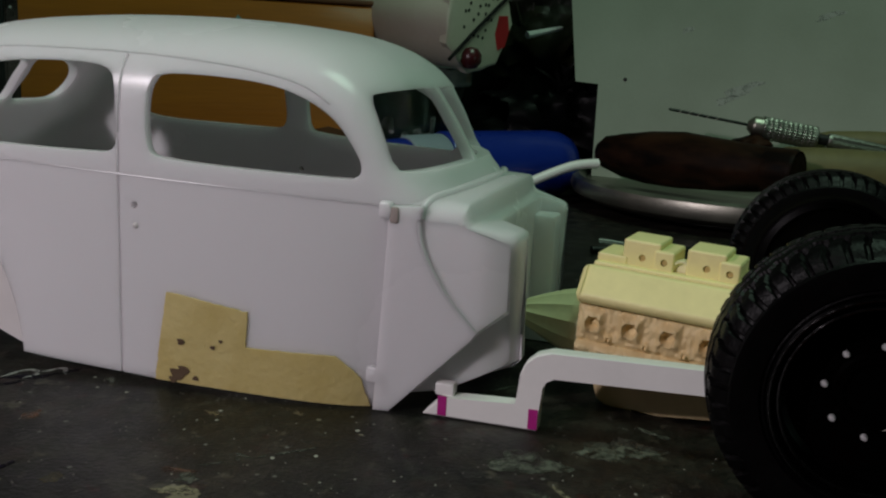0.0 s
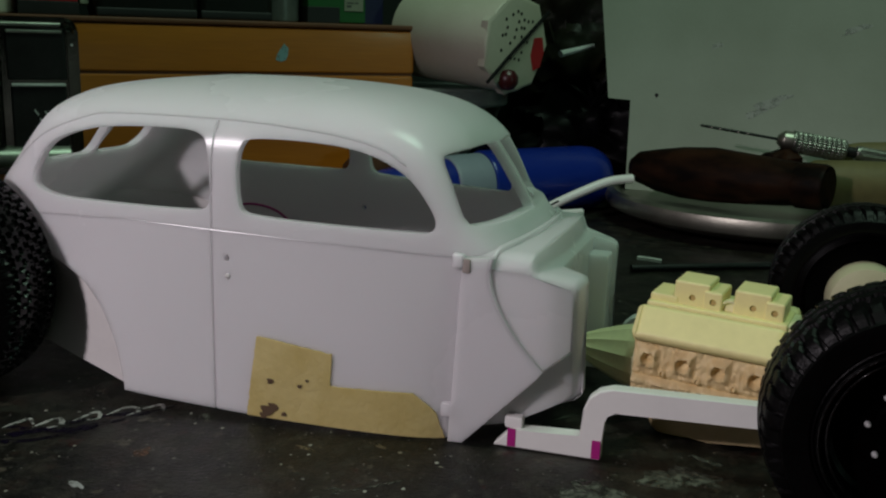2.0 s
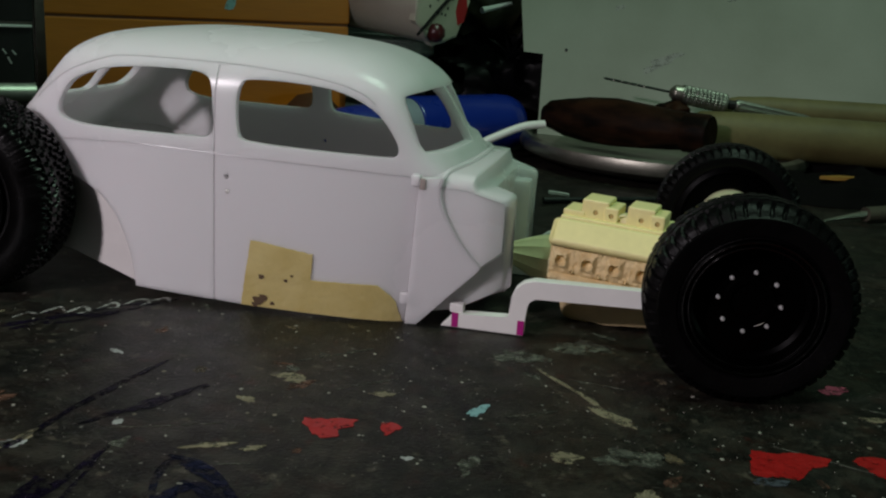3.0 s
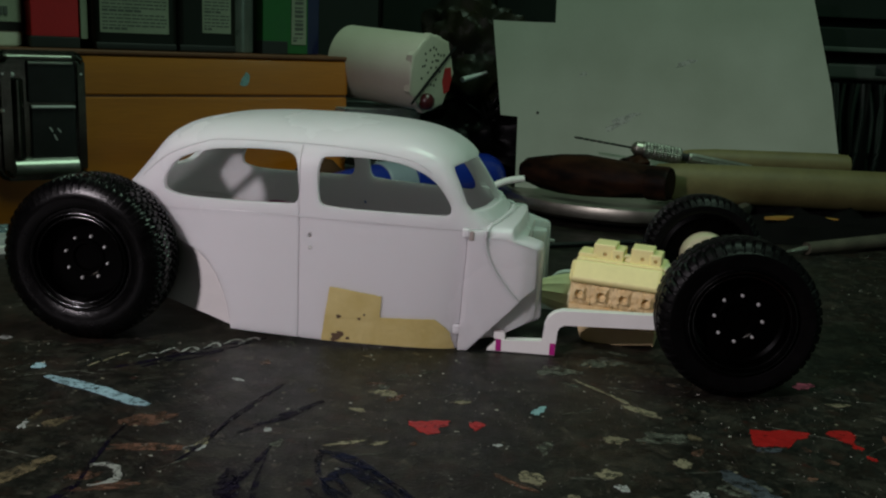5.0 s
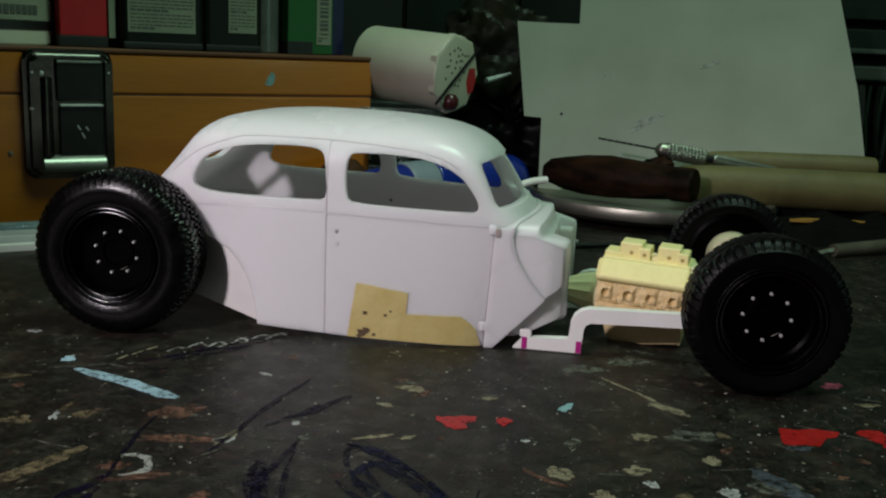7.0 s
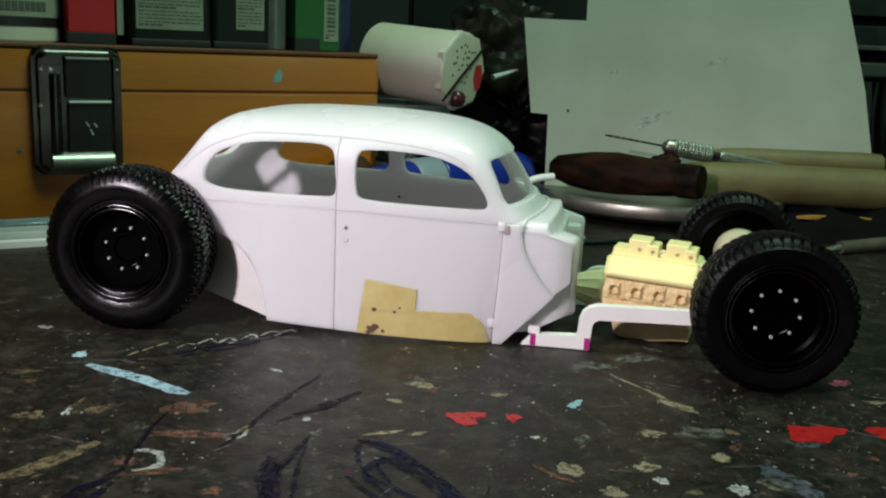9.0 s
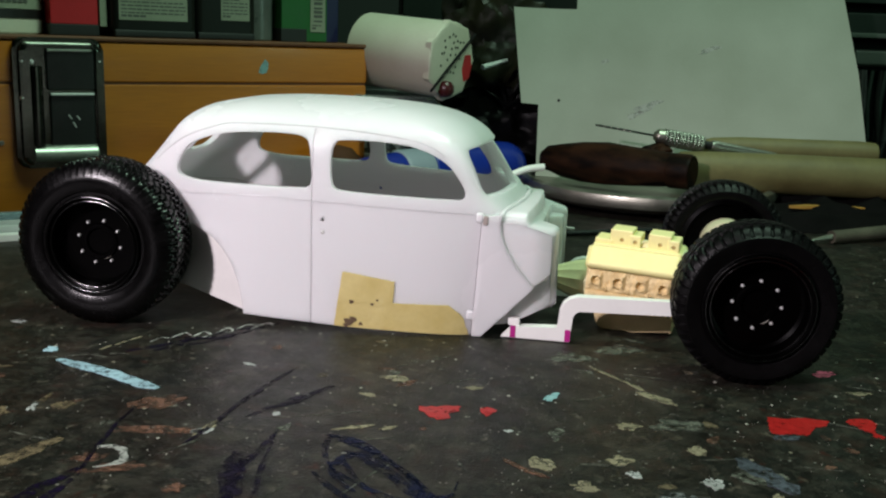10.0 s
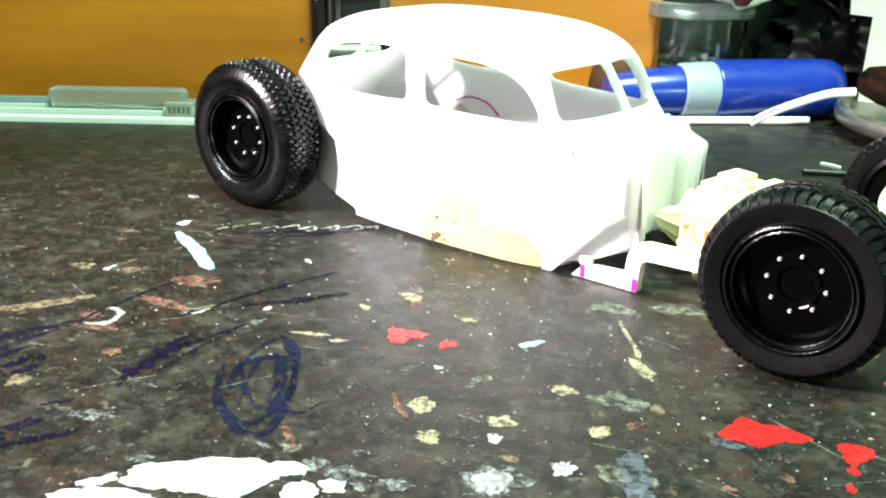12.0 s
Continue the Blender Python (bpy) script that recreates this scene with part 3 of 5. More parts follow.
def firewall_row(where, cheek, trim=0.0, low=0.0):
    """One cross section; where is a fixed offset or, for the outer skins, the side."""
    side = where if abs(where) == 1 else 0
    w0 = 15.5 * side if side else where
    top, edge = 27.0 - 0.0042 * w0 * w0 - low, 11.7 - 0.005 * w0 * w0 - 0.25 * low
    line = [(2.5, 2.4), (2.5, top - 0.1), (5.6, top), (edge - 0.5, top - 0.12), (edge - 0.12, top - 0.26), (edge, top - 0.6), (edge + 0.3, 24.3 - 0.3 * low), (edge + 0.55, 23.8 - 0.25 * low), (edge + 1.0, 23.6 - 0.25 * low)]
    nose, drop = 16.55 - 0.5 * low, 0.4 * low
    line += [(nose - 0.9, 22.75 - drop), (nose - 0.25, 22.4 - drop), (nose, 21.7 - drop), (nose, 6.6), (nose - 0.8, 5.9), (8.0, 2.6)] if cheek else [(12.8, 23.5), (12.95, 23.4), (13.0, 23.1), (13.0, 6.5), (12.5, 5.9), (8.0, 4.0)]
    return [firewall.verts.new((s, side * (width_at(s) - recess(s, z) - trim) if side else where, z)) for s, z in line]


SHOULDER = [(2.3 * (1 - math.cos(radians(a))), 2.3 * (1 - math.sin(radians(a)))) for a in (0, 15, 30, 45, 60, 75, 90)]
rows = [firewall_row(-1, True, *q) for q in SHOULDER]
rows += [firewall_row(w, True) for w in (-12.2, -11.0)] + [firewall_row(w, False) for w in (-10.7, -8, -5, -2, 2, 5, 8, 10.7)] + [firewall_row(w, True) for w in (11.0, 12.2)]
rows += [firewall_row(1, True, *q) for q in SHOULDER[::-1]]
for a, b in zip(rows[:-1], rows[1:]):
    for k in range(len(a)):
        n = (k + 1) % len(a)
        firewall.faces.new((a[k], a[n], b[n], b[k]))
for sign, row in ((-1, rows[0]), (1, rows[-1])):
    skin = bmesh.new()
    skin.faces.new([skin.verts.new((v.co.x, 0, v.co.z)) for v in row])
    for x in range(3, 16):
        bmesh.ops.bisect_plane(skin, geom=list(skin.verts) + list(skin.edges) + list(skin.faces), plane_co=(x, 0, 0), plane_no=(1, 0, 0))
    for off in (-3.0, -0.26, 0.26, 3.0):
        for slope in (0.8, 1.07):
            bmesh.ops.bisect_plane(skin, geom=list(skin.verts) + list(skin.edges) + list(skin.faces), plane_co=(12.4, 0, 10.8 + off), plane_no=(-slope, 0, 1))
    for v in skin.verts:
        v.co.y = sign * (width_at(v.co.x) - recess(v.co.x, v.co.z))
    part("firewall_side", skin, STYRENE, body)
    part("bulkhead_block", box(12.6, 16.0, *sorted((sign * 7.4, sign * 11.2)), 6.6, 21.4, 0.5), STYRENE, body)
part("firewall", firewall, STYRENE, body, "stepped white firewall and cowl top below the windscreen")
half = [(5.35, 18.25, 23.9), (5.35, 17.85, 24.9), (5.6, 16.9, 25.7), (6.1, 15.4, 26.2), (7.2, 12, 26.55), (8.1, 8, 26.85), (8.6, 3.5, 27.05)]
ridge = [(s, -w, z) for s, w, z in half] + half[::-1]
part("cowl_ridge", tube(smooth_line(ridge, 6), 0.42, 12), STYRENE, body, "rounded ridge round the cowl")

# masking tape on the door
for left, right, upper, lower, seed in ((((12.3, -25.8), (5.6, -26.8)), ((10.8, -15.2), (5.6, -15.5)), [(-26, 12.3), (-15, 10.8)], [(-27, 5.6), (-15, 5.6)], 1), (((6.3, -26.7), (0.9, -27.4)), ((6.4, -2.2), (0.1, -0.3)), [(-27, 6.1), (-20, 6.3), (-2.6, 6.4), (-0.9, 4.7), (-0.2, 3.6)], [(-28, 0.95), (0, 0.12)], 2)):
    flat = bmesh.new()
    ends = [s for edge in (left, right) for _, s in edge]
    columns = np.linspace(min(ends), max(ends), 46)
    skins = []
    for off in (0.30, 0.10):
        grid = []
        for s in columns:
            column = []
            for k in np.linspace(0, 1, 11):
                z = along(lower, s) + k * (along(upper, s) - along(lower, s))
                lo, hi = along([(a, b) for a, b in left], z), along([(a, b) for a, b in right], z)
                t = (s - columns[0]) / (columns[-1] - columns[0])
                x = lo + t * (hi - lo) + (0.18 * noise.noise(Vector((z * 1.3, seed, 0))) if t in (0, 1) else 0)
                zz = z + (0.14 * noise.noise(Vector((x * 1.1, seed, 3))) if k == 1 else 0)
                column.append(flat.verts.new((x, -(half_width(x, max(0.5, zz)) + off), zz)))
            grid.append(column)
        skins.append(grid)
    for grid in skins:
        for a, b in zip(grid[:-1], grid[1:]):
            for j in range(10):
                flat.faces.new((a[j], a[j + 1], b[j + 1], b[j]))
    outer, inner = skins
    ring = [(i, 0) for i in range(45)] + [(45, j) for j in range(10)] + [(i, 10) for i in range(45, 0, -1)] + [(0, j) for j in range(10, 0, -1)]
    for (i, j), (p, q) in zip(ring, ring[1:] + ring[:1]):
        flat.faces.new((outer[i][j], outer[p][q], inner[p][q], inner[i][j]))
    part("masking_tape", flat, TAPE, body, "torn piece of yellow masking tape")
for s, z, r in ((-24.4, 1.9, 0.9), (-23.6, 2.5, 0.7), (-23.9, 6.2, 0.45), (-19.6, 5.9, 0.3), (-18.6, 6.8, 0.22), (-24.9, 1.2, 0.5), (-21.9, 1.7, 0.35)):
    bm = prism([(s + r * (1 + 0.35 * math.sin(3 * a + s)) * math.cos(a), z + r * (1.1 + 0.3 * math.cos(2 * a)) * math.sin(a)) for a in np.linspace(0, 2 * math.pi, 14)[:-1]], 0, 0.05)
    for v in bm.verts:
        v.co.y += -(half_width(v.co.x, max(0.5, v.co.z)) + 0.42)
    part("glue_spot", bm, STAIN, body, "dark brown glue spot on the tape")
part("marker_arc", tube([(p.x, half_width(p.x, p.z) - 1.35, p.z) for p in smooth_line([(-58, 0, 19.5), (-53, 0, 21.2), (-47.5, 0, 20.4), (-43.6, 0, 17.6)], 8)], 0.22, 6), MAGENTA, body, "magenta marker line")

# chassis rails
for sign in (-1, 1):
    w0, w1 = sign * 18.6, sign * 16.6
    line = [(6.2, 0.1), (20.3, 0.1), (20.4, 5.4), (20.8, 6.3), (21.8, 6.9), (40, 7.3), (54, 7.6), (54, 10.4), (40, 10.2), (21.4, 9.9), (19.6, 9.3), (18.4, 8.2), (17.8, 6.6), (17.7, 2.9), (8.6, 2.7)]
    bm = prism(line, min(w0, w1), max(w0, w1))
    bmesh.ops.bevel(bm, geom=list(bm.edges), offset=0.18, segments=1, affect="EDGES")
    rail = part("chassis_rail", bm, RAIL_WHITE, CAR, "bent white styrene chassis rail with magenta marks")
    for s in (8.7, 19.7):
        part("marker_stripe", box(s - 0.55, s + 0.55, w0 + (0.05 if sign > 0 else -0.06), w0 + (0.02 if sign < 0 else -0.02), 0.3, 2.75), MAGENTA, rail, "magenta marker stripe")
    part("rail_block", box(7.6, 10.0, min(w0, w1) + 0.3, max(w0, w1), 2.6, 4.2, 0.3), RAIL_WHITE, rail)
part("cross_member", box(46, 49, -17, 17, 8.0, 10.2, 0.3), RAIL_WHITE, CAR)
part("front_axle", tube([(52.4, -30, 14.5), (52.4, 30, 14.5)], 1.0, 10), CREAM, CAR, "cream plastic front axle tube")
part("rear_axle", tube([(-73.6, -28.6, 16.5), (-73.6, -10, 16.5)], 1.2, 10), NEAR_BLACK, CAR)

# engine
engine = part("engine", box(22.4, 41.2, -6.6, 6.6, 4.6, 14.2, 0.4), RESIN_TAN, CAR, "tan and cream resin engine block", spot(23.4, -0.6, 0, ry=2, rz=-10) @ spot(-22.4, 0, 0))
random.seed(5)


def port_patch(s0, s1, z0, z1, sign, seed):
    """A lumpy cast cylinder side with a raised, hollow exhaust port."""
    bm, n = bmesh.new(), 30
    soft = lambda d: min(1.0, max(0.0, 0.5 - d))
    rows = []
    for i in range(n + 1):
        row = []
        for j in range(n + 1):
            u, v = i / n, j / n
            x, z = s0 + u * (s1 - s0), z0 + v * (z1 - z0)
            h = 0.25 * noise.noise(Vector((x * 0.8, z * 0.8, seed))) + 0.22 * noise.noise(Vector((x * 2.1, z * 2.1, seed + 5)))
            frame_d = max(abs(u - 0.44) / 0.30, abs(v - 0.74) / 0.17)
            h += 0.8 * soft((frame_d - 0.9) * 2.0) - 1.2 * soft((math.hypot((u - 0.44) / 0.17, (v - 0.72) / 0.09) - 1) * 2.5)
            h += 0.6 * soft((math.hypot((u - 0.88) * 4.5, (v - 0.52) * 8) - 0.42) * 6) - 0.6 * soft((math.hypot((u - 0.88) * 4.5, (v - 0.52) * 8) - 0.16) * 9)
            h += 0.45 * soft((abs(v - 0.34) - 0.05) * 14) - 0.5 * soft((abs(v - 0.44) - 0.02) * 16)
            h -= 0.7 * soft((math.hypot(((u * 3) % 1 - 0.5) * 1.5, (v - 0.07) * 8) - 0.3) * 5)
            if j in (0, n):
                h = -0.6
            row.append(bm.verts.new((x, sign * (7.35 + h), z)))
        rows.append(row)
    for a, b in zip(rows[:-1], rows[1:]):
        for j in range(n):
            bm.faces.new((a[j], a[j + 1], b[j + 1], b[j]))
    back = [bm.verts.new((x, sign * 6.4, z)) for x, z in ((s0, z0), (s1, z0), (s1, z1), (s0, z1))]
    bm.faces.new(back)
    return bm


for sign in (-1, 1):
    for i in range(4):
        part("exhaust_port", port_patch(22.5 + 4.65 * i, 22.5 + 4.65 * (i + 1), 4.9, 13.6, sign, 2), RESIN_TAN, engine)
    cover = prism([(22.4, 0), (41.0, 0), (41.4, 0.4), (41.4, 1.6), (40.9, 2.2), (22.8, 2.2), (22.2, 1.7), (22.2, 0.4)], 0, 4.9)
    bmesh.ops.bevel(cover, geom=list(cover.edges), offset=0.8, segments=4, affect="EDGES", profile=0.5)
    tilt = Matrix.Translation((0, sign * 7.4, 13.2)) @ Matrix.Rotation(radians(-sign * 54), 4, "X") @ Matrix.Diagonal((1, -sign, 1, 1))
    bmesh.ops.transform(cover, matrix=tilt, verts=cover.verts)
    part("valve_cover", cover, RESIN, engine, "smooth cream resin valve cover")
part("intake", join(box(22.6, 41.0, -4.0, 4.0, 13.8, 18.2, 0.4), box(22.8, 26.6, -3.2, 3.2, 17.8, 19.2, 0.3)), RESIN, engine, "cream resin intake manifold")
for s in (25.9, 33.8):
    block = carve(join(box(s, s + 4.7, -3.0, 3.1, 17.9, 21.4, 0.32, segments=3)), [revolve([(0.5, -5), (0.42, -2.5)], 14, "y", centre=(s + 2.5, 0, 19.3))])
    carb = part("carburettor", block, RESIN, engine, "cream resin carburettor with a drilled bore")
    step = carve(box(s + 4.0, s + 6.5, -3.3, 2.9, 17.8, 20.6, 0.32, segments=3), [revolve([(0.5, -5), (0.42, -2.8)], 14, "y", centre=(s + 5.3, 0, 19.2))])
    part("float_bowl", step, RESIN, carb)
    for c, y in ((s + 2.5, -2.7), (s + 5.3, -3.0)):
        part("bore", revolve([(0, y), (0.40, y), (0.40, y + 0.3), (0, y + 0.3)], 12, "y", centre=(c, 0, 19.25)), HOLE, carb)
part("throttle_link", revolve([(0, 0.1), (0.8, 0.05), (1.0, -0.5), (1.25, -0.5), (1.3, 0.6), (0, 0.6)], 20, "y", centre=(33.3, -2.4, 18.5)), RESIN_GREEN, engine)
part("front_plate", box(40.6, 41.9, -3.4, 3.4, 12.4, 18.0, 0.4), RESIN_GREEN, engine, "green tinted resin plate")
bell = revolve([(0, 22.6), (4.5, 22.5), (4.3, 20.8), (3.6, 18.4), (2.6, 15.8), (1.6, 13.6), (1.0, 12.8), (0, 12.7)], 26, "x", centre=(0, -1.0, 9.0), relief=lambda a, j, h, r: 0.28 * (abs(math.sin(6.5 * a)) < 0.28) if 0 < j < 7 else 0.0)
part("bell_housing", bell, RESIN_GREEN, engine, "green tinted ribbed gearbox housing")
pan = prism([(23.8, 5.0), (41.0, 5.0), (41.0, 1.2), (33, 0.9), (30, 0.05), (26.4, 0.05), (25.2, 0.8)], -5.2, 5.2)
bmesh.ops.bevel(pan, geom=list(pan.edges), offset=0.5, segments=2, affect="EDGES", profile=0.5)
part("oil_pan", pan, PAN_TAN, engine, "tan resin oil pan")


def tyre_mesh(radius, width, rim, kind):
    """A tyre about y with its outer wall at -width / 2."""
    h, shoulder = width / 2, radius - 1.3
    middle = (rim + shoulder) / 2
    wall = [(rim, -h + 1.6), (rim + 0.35, -h + 0.75), (rim + 0.8, -h + 0.8), (rim + 1.1, -h + 0.4), (middle - 0.3, -h + 0.02), (middle + 0.6, -h + 0.05), (middle + 1.4, -h + 0.3), (shoulder - 0.5, -h + 0.85), (shoulder + 0.3, -h + 1.35), (radius - 0.45, -h + 1.9)]
    count = 30
    tread = [(radius - 0.28 * (2 * i / (count - 1) - 1) ** 2, -h + 2.2 + (width - 4.4) * i / (count - 1)) for i in range(count)]
    if kind == "rib":
        # flat sidewall, a raised ring, then a straight sloping shoulder that the lugs cut into
        wall = [(rim, -h + 1.6), (rim + 0.3, -h + 0.5), (rim + 0.5, -h + 0.7), (rim + 0.75, -h + 0.35)] + [(radius - d, -h + k) for d, k in ((3.0, 0.1), (2.4, 0.03), (1.95, 0), (1.8, 0.25), (1.7, 0.45), (1.3, 0.7), (0.9, 1.05), (0.55, 1.45), (0.3, 1.9))]
    profile = wall + tread + [(r, -y) for r, y in wall[::-1]]
    first, last = len(wall), len(wall) + count
    steps = 434 if kind == "mud" else 520

    def relief(a, j, y, r):
        u = y / h
        turn = a / (2 * math.pi)
        if kind == "mud":
            if first - 2 <= j < last + 2:
                cut = 0.0
                for lane in (-0.66, -0.33, 0.0, 0.33, 0.66):
                    wave = lane + 0.07 * (1 if (turn * 62 + 0.3 * lane) % 1 < 0.5 else -1)
                    if abs(u - wave) < 0.055:
                        cut = -0.5
                lane_no = int((u + 1) * 3)
                if (turn * 62 + 0.37 * lane_no + 0.3 * u) % 1 < 0.2:
                    cut = -0.5
                return cut if first <= j < last else 0.6 * cut
            if j == first - 3 and (turn * 62) % 1 < 0.18:
                return 0.13
        else:
            if first - 5 <= j < last + 5 and abs(u) > 0.42:
                # block lugs over the shoulder, slanting towards the middle of the tread
                phase = (turn * 50 + (0.5 if u > 0 else 0) + 0.9 * max(0.0, 0.8 - abs(u))) % 1
                return -0.55 if phase < 0.26 else 0.0
            if first <= j < last and any(abs(u - lane - 0.04 * math.sin(turn * 50 * 2 * math.pi)) < 0.06 for lane in (-0.36, 0.0, 0.36)):
                return -0.6
        return 0.0

    return revolve(profile, steps, "y", relief=relief, closed=True)


def rim_mesh(rim, depth, width, hub):
    h = width / 2
    return revolve([(rim + 0.25, -h + 0.55), (rim + 0.15, -h + 0.12), (rim - 0.1, -h + 0.0), (rim - 0.4, -h + 0.1), (rim - 0.5, -h + 0.5), (rim - 0.75, -h + 0.62), (rim - 0.9, -h + 0.5), (rim - 1.1, -h + 0.62), (rim - 1.2, -h + 1.1), (rim - 1.35, -h + depth - 0.5), (rim - 1.9, -h + depth), (hub + 0.6, -h + depth), (hub + 0.3, -h + depth - 0.35), (hub - 0.4, -h + depth - 0.3), (hub - 0.7, -h + depth + 0.25), (0, -h + depth + 0.25), (0, h - 1.5), (rim - 1.2, h - 1.5), (rim - 0.6, h - 0.3), (rim + 0.25, h - 0.6)], 72, "y", closed=True)


def make_wheel(radius, width, rim, depth, ring, turn, kind, m, drum=False):
    wheel = new("wheel")
    wheel.empty_display_size = 0.003
    wheel.parent = CAR
    wheel.matrix_local = m
    tagged(wheel, label="glossy black wheel with a " + ("knobbly mud tyre" if kind == "mud" else "ribbed front tyre"))
    part("tyre", tyre_mesh(radius, width, rim, kind), RUBBER if kind == "mud" else RUBBER_MATTE, wheel, "black rubber tyre")
    part("rim", rim_mesh(rim, depth, width, ring - 1.2), GLOSS_BLACK, wheel, "gloss black dished rim")
    for r, y in ((rim - 0.1, -width / 2 + 0.02), (rim - 0.95, -width / 2 + 0.5)):
        part("rim_lip", revolve([(r + 0.16 * math.cos(k * math.pi / 4), y + 0.16 * math.sin(k * math.pi / 4)) for k in range(8)], 72, "y", closed=True), LIP_BLACK, wheel, "rubbed shiny rim edge")
    part("scratch", tube([((ring - 0.8) * math.cos(k), -width / 2 + depth - 0.42, (ring - 0.8) * math.sin(k)) for k in (-1.3, -1.15, -1.0, -0.85)], [0.02, 0.06, 0.07, 0.02], 6), STEEL, wheel, "bare metal nick on the hub edge")
    for i in range(8):
        a = 2 * math.pi * (i + turn) / 8
        part("bolt", revolve([(0, -0.5), (0.2, -0.45), (0.33, -0.2), (0.35, 0.5), (0, 0.5)], 10, "y", centre=(ring * math.cos(a), -width / 2 + depth - 0.1, ring * math.sin(a))), CHROME, wheel, "bright metal bolt")
    if drum:
        part("brake_drum", revolve([(0, width / 2 + 3.2), (3.6, width / 2 + 3.2), (5.4, width / 2 + 2.6), (5.8, width / 2 + 1.2), (5.8, width / 2 - 2.5), (0, width / 2 - 2.5)], 40, "y"), DRUM, wheel, "cream plastic brake drum")
    return wheel


make_wheel(14.85, 11.4, 9.65, 3.7, 4.38, 0.9, "rib", spot(53.0, -30.2, 14.65, rz=4.0))
make_wheel(14.2, 11.0, 9.85, 3.7, 4.38, 0.7, "rib", spot(54.1, 29.2, 14.2, rz=181), True)
make_wheel(16.75, 12.8, 9.6, 3.8, 4.4, 0.69, "mud", spot(-74.0, -27.8, 16.75, rz=2.4))

# ---- wooden case and what lies round it ----
CASE = spot(-94.1, 134.3, 0, rz=35)
case = thing("wooden_case", "varnished orange wooden tool case with a nickel latch", "case", CASE)
part("lower_panel", box(-210, 60.4, 0, 75, 0.4, 40.2, 0.8), WOOD, case)
part("upper_panel", box(-210, 60.6, 0.0, 75, 40.7, 53.2, 0.8), WOOD, case)
part("seam", box(-209, 60.0, 0.5, 74, 40.0, 41.0), WOOD_RED, case)
part("top_board", box(-210.2, 60.8, -0.4, 75.4, 53.3, 54.8, 0.5), WOOD_RED, case, "red brown top board")
chip = prism([(20.6 + r * math.cos(a), 45.8 + 1.2 * r * math.sin(a)) for a, r in ((0, 1.5), (0.7, 2.2), (1.4, 2.6), (2.2, 1.4), (3.1, 1.6), (3.7, 2.4), (4.4, 1.7), (5.3, 1.5))], -0.08, 0.2)
part("paint_chip", chip, PAINT_CYAN, case, "grey green paint chip")
part("nail", revolve([(0, -0.3), (0.7, -0.2), (0.8, 0.2), (0, 0.3)], 12, "y", centre=(-63.6, -0.1, 22.6)), STEEL, case)

latch = thing("case_latch", "nickel plated recessed pull latch on the wooden case", "latch", CASE @ spot(-46.5, -0.2, 34.6))


def rounded(x0, x1, z0, z1, r, y0, y1, soft, steps=6):
    """A plate with rounded corners and a soft front edge."""
    line = []
    for cx, cz, a0 in ((x1 - r, z0 + r, -90), (x1 - r, z1 - r, 0), (x0 + r, z1 - r, 90), (x0 + r, z0 + r, 180)):
        line += [(cx + r * math.cos(radians(a0 + 90 * k / steps)), cz + r * math.sin(radians(a0 + 90 * k / steps))) for k in range(steps + 1)]
    bm = prism(line, y0, y1)
    edges = [e for e in bm.edges if all(abs(v.co.y - y0) < 1e-4 for v in e.verts)]
    bmesh.ops.bevel(bm, geom=edges, offset=soft, segments=5, affect="EDGES", profile=0.5)
    return bm


part("plate", rounded(-13.2, 13.2, -19.8, 19.6, 3.4, -2.2, 0.0, 1.2), NICKEL, latch)
frame_bm = carve(rounded(-11.6, 12.2, -18.6, 18.2, 2.6, -4.6, -1.5, 1.5), [rounded(-8.6, 10.4, -13.2, 16.8, 1.2, -7, -0.5, 0.2)])
part("latch_frame", frame_bm, NICKEL, latch)
# lower lip, top lip, paddle and cover edges: highlights put into paler metal
part("lower_lip", tube([(-9.4, -2.6, -15.4), (-8.6, -2.4, -15.4), (9.8, -2.4, -15.4), (10.8, -2.6, -15.4)], [2.6, 3.6, 3.6, 2.6], 28, flat=0.8), NICKEL_LIT, latch, "rounded lower lip, paler nickel for its reflection")
part("pivot_bar", tube([(-7.2, -3.4, -12.6), (-7.2, -3.4, 11.0)], 2.0, 24), NICKEL, latch)
part("top_glint", tube([(-10.2, -3.6, 17.6), (-9.4, -4.2, 17.7), (8.8, -4.2, 17.7), (9.6, -3.6, 17.6)], [0.3, 0.6, 0.6, 0.3], 12), NICKEL_LIT, latch, "bright highlight line along the top lip")
part("paddle", box(-3.4, 9.8, -3.6, -1.4, -13.4, 2.6, 0.7), DARK_METAL, latch, "dark glossy pull paddle")
part("paddle_glint", box(-3.2, 9.6, -4.6, -2.6, 2.4, 3.2, 0.3), CHROME, latch, "bright highlight line along the paddle's top")
part("upper_cover", box(-4.0, 10.0, -3.8, -1.4, 4.0, 16.4, 0.6), DARK_METAL, latch, "dark cover plate")
part("cover_glint", box(-3.8, 9.2, -4.4, -2.8, 15.5, 16.4, 0.3), NICKEL_LIT, latch)
for x, z in ((-10.9, 12.6), (11.4, 12.8), (-8.2, 12.4), (-11.2, 1.8)):
    part("rivet", revolve([(0, -0.5), (0.5, -0.35), (0.75, 0.1), (0, 0.2)], 12, "y", centre=(x, -4.2, z)), CHROME, latch)
for x, z, l in ((1.8, -3.4, 1.4), (3.0, -5.6, 1.8), (4.2, -3.8, 1.2)):
    part("scratch", tube([(x, -3.66, z), (x + 0.9, -3.66, z - l)], 0.26, 6), CHROME, latch)

# containers standing on the case
def on_case(x, y):
    return CASE @ spot(x, y, 54.85)


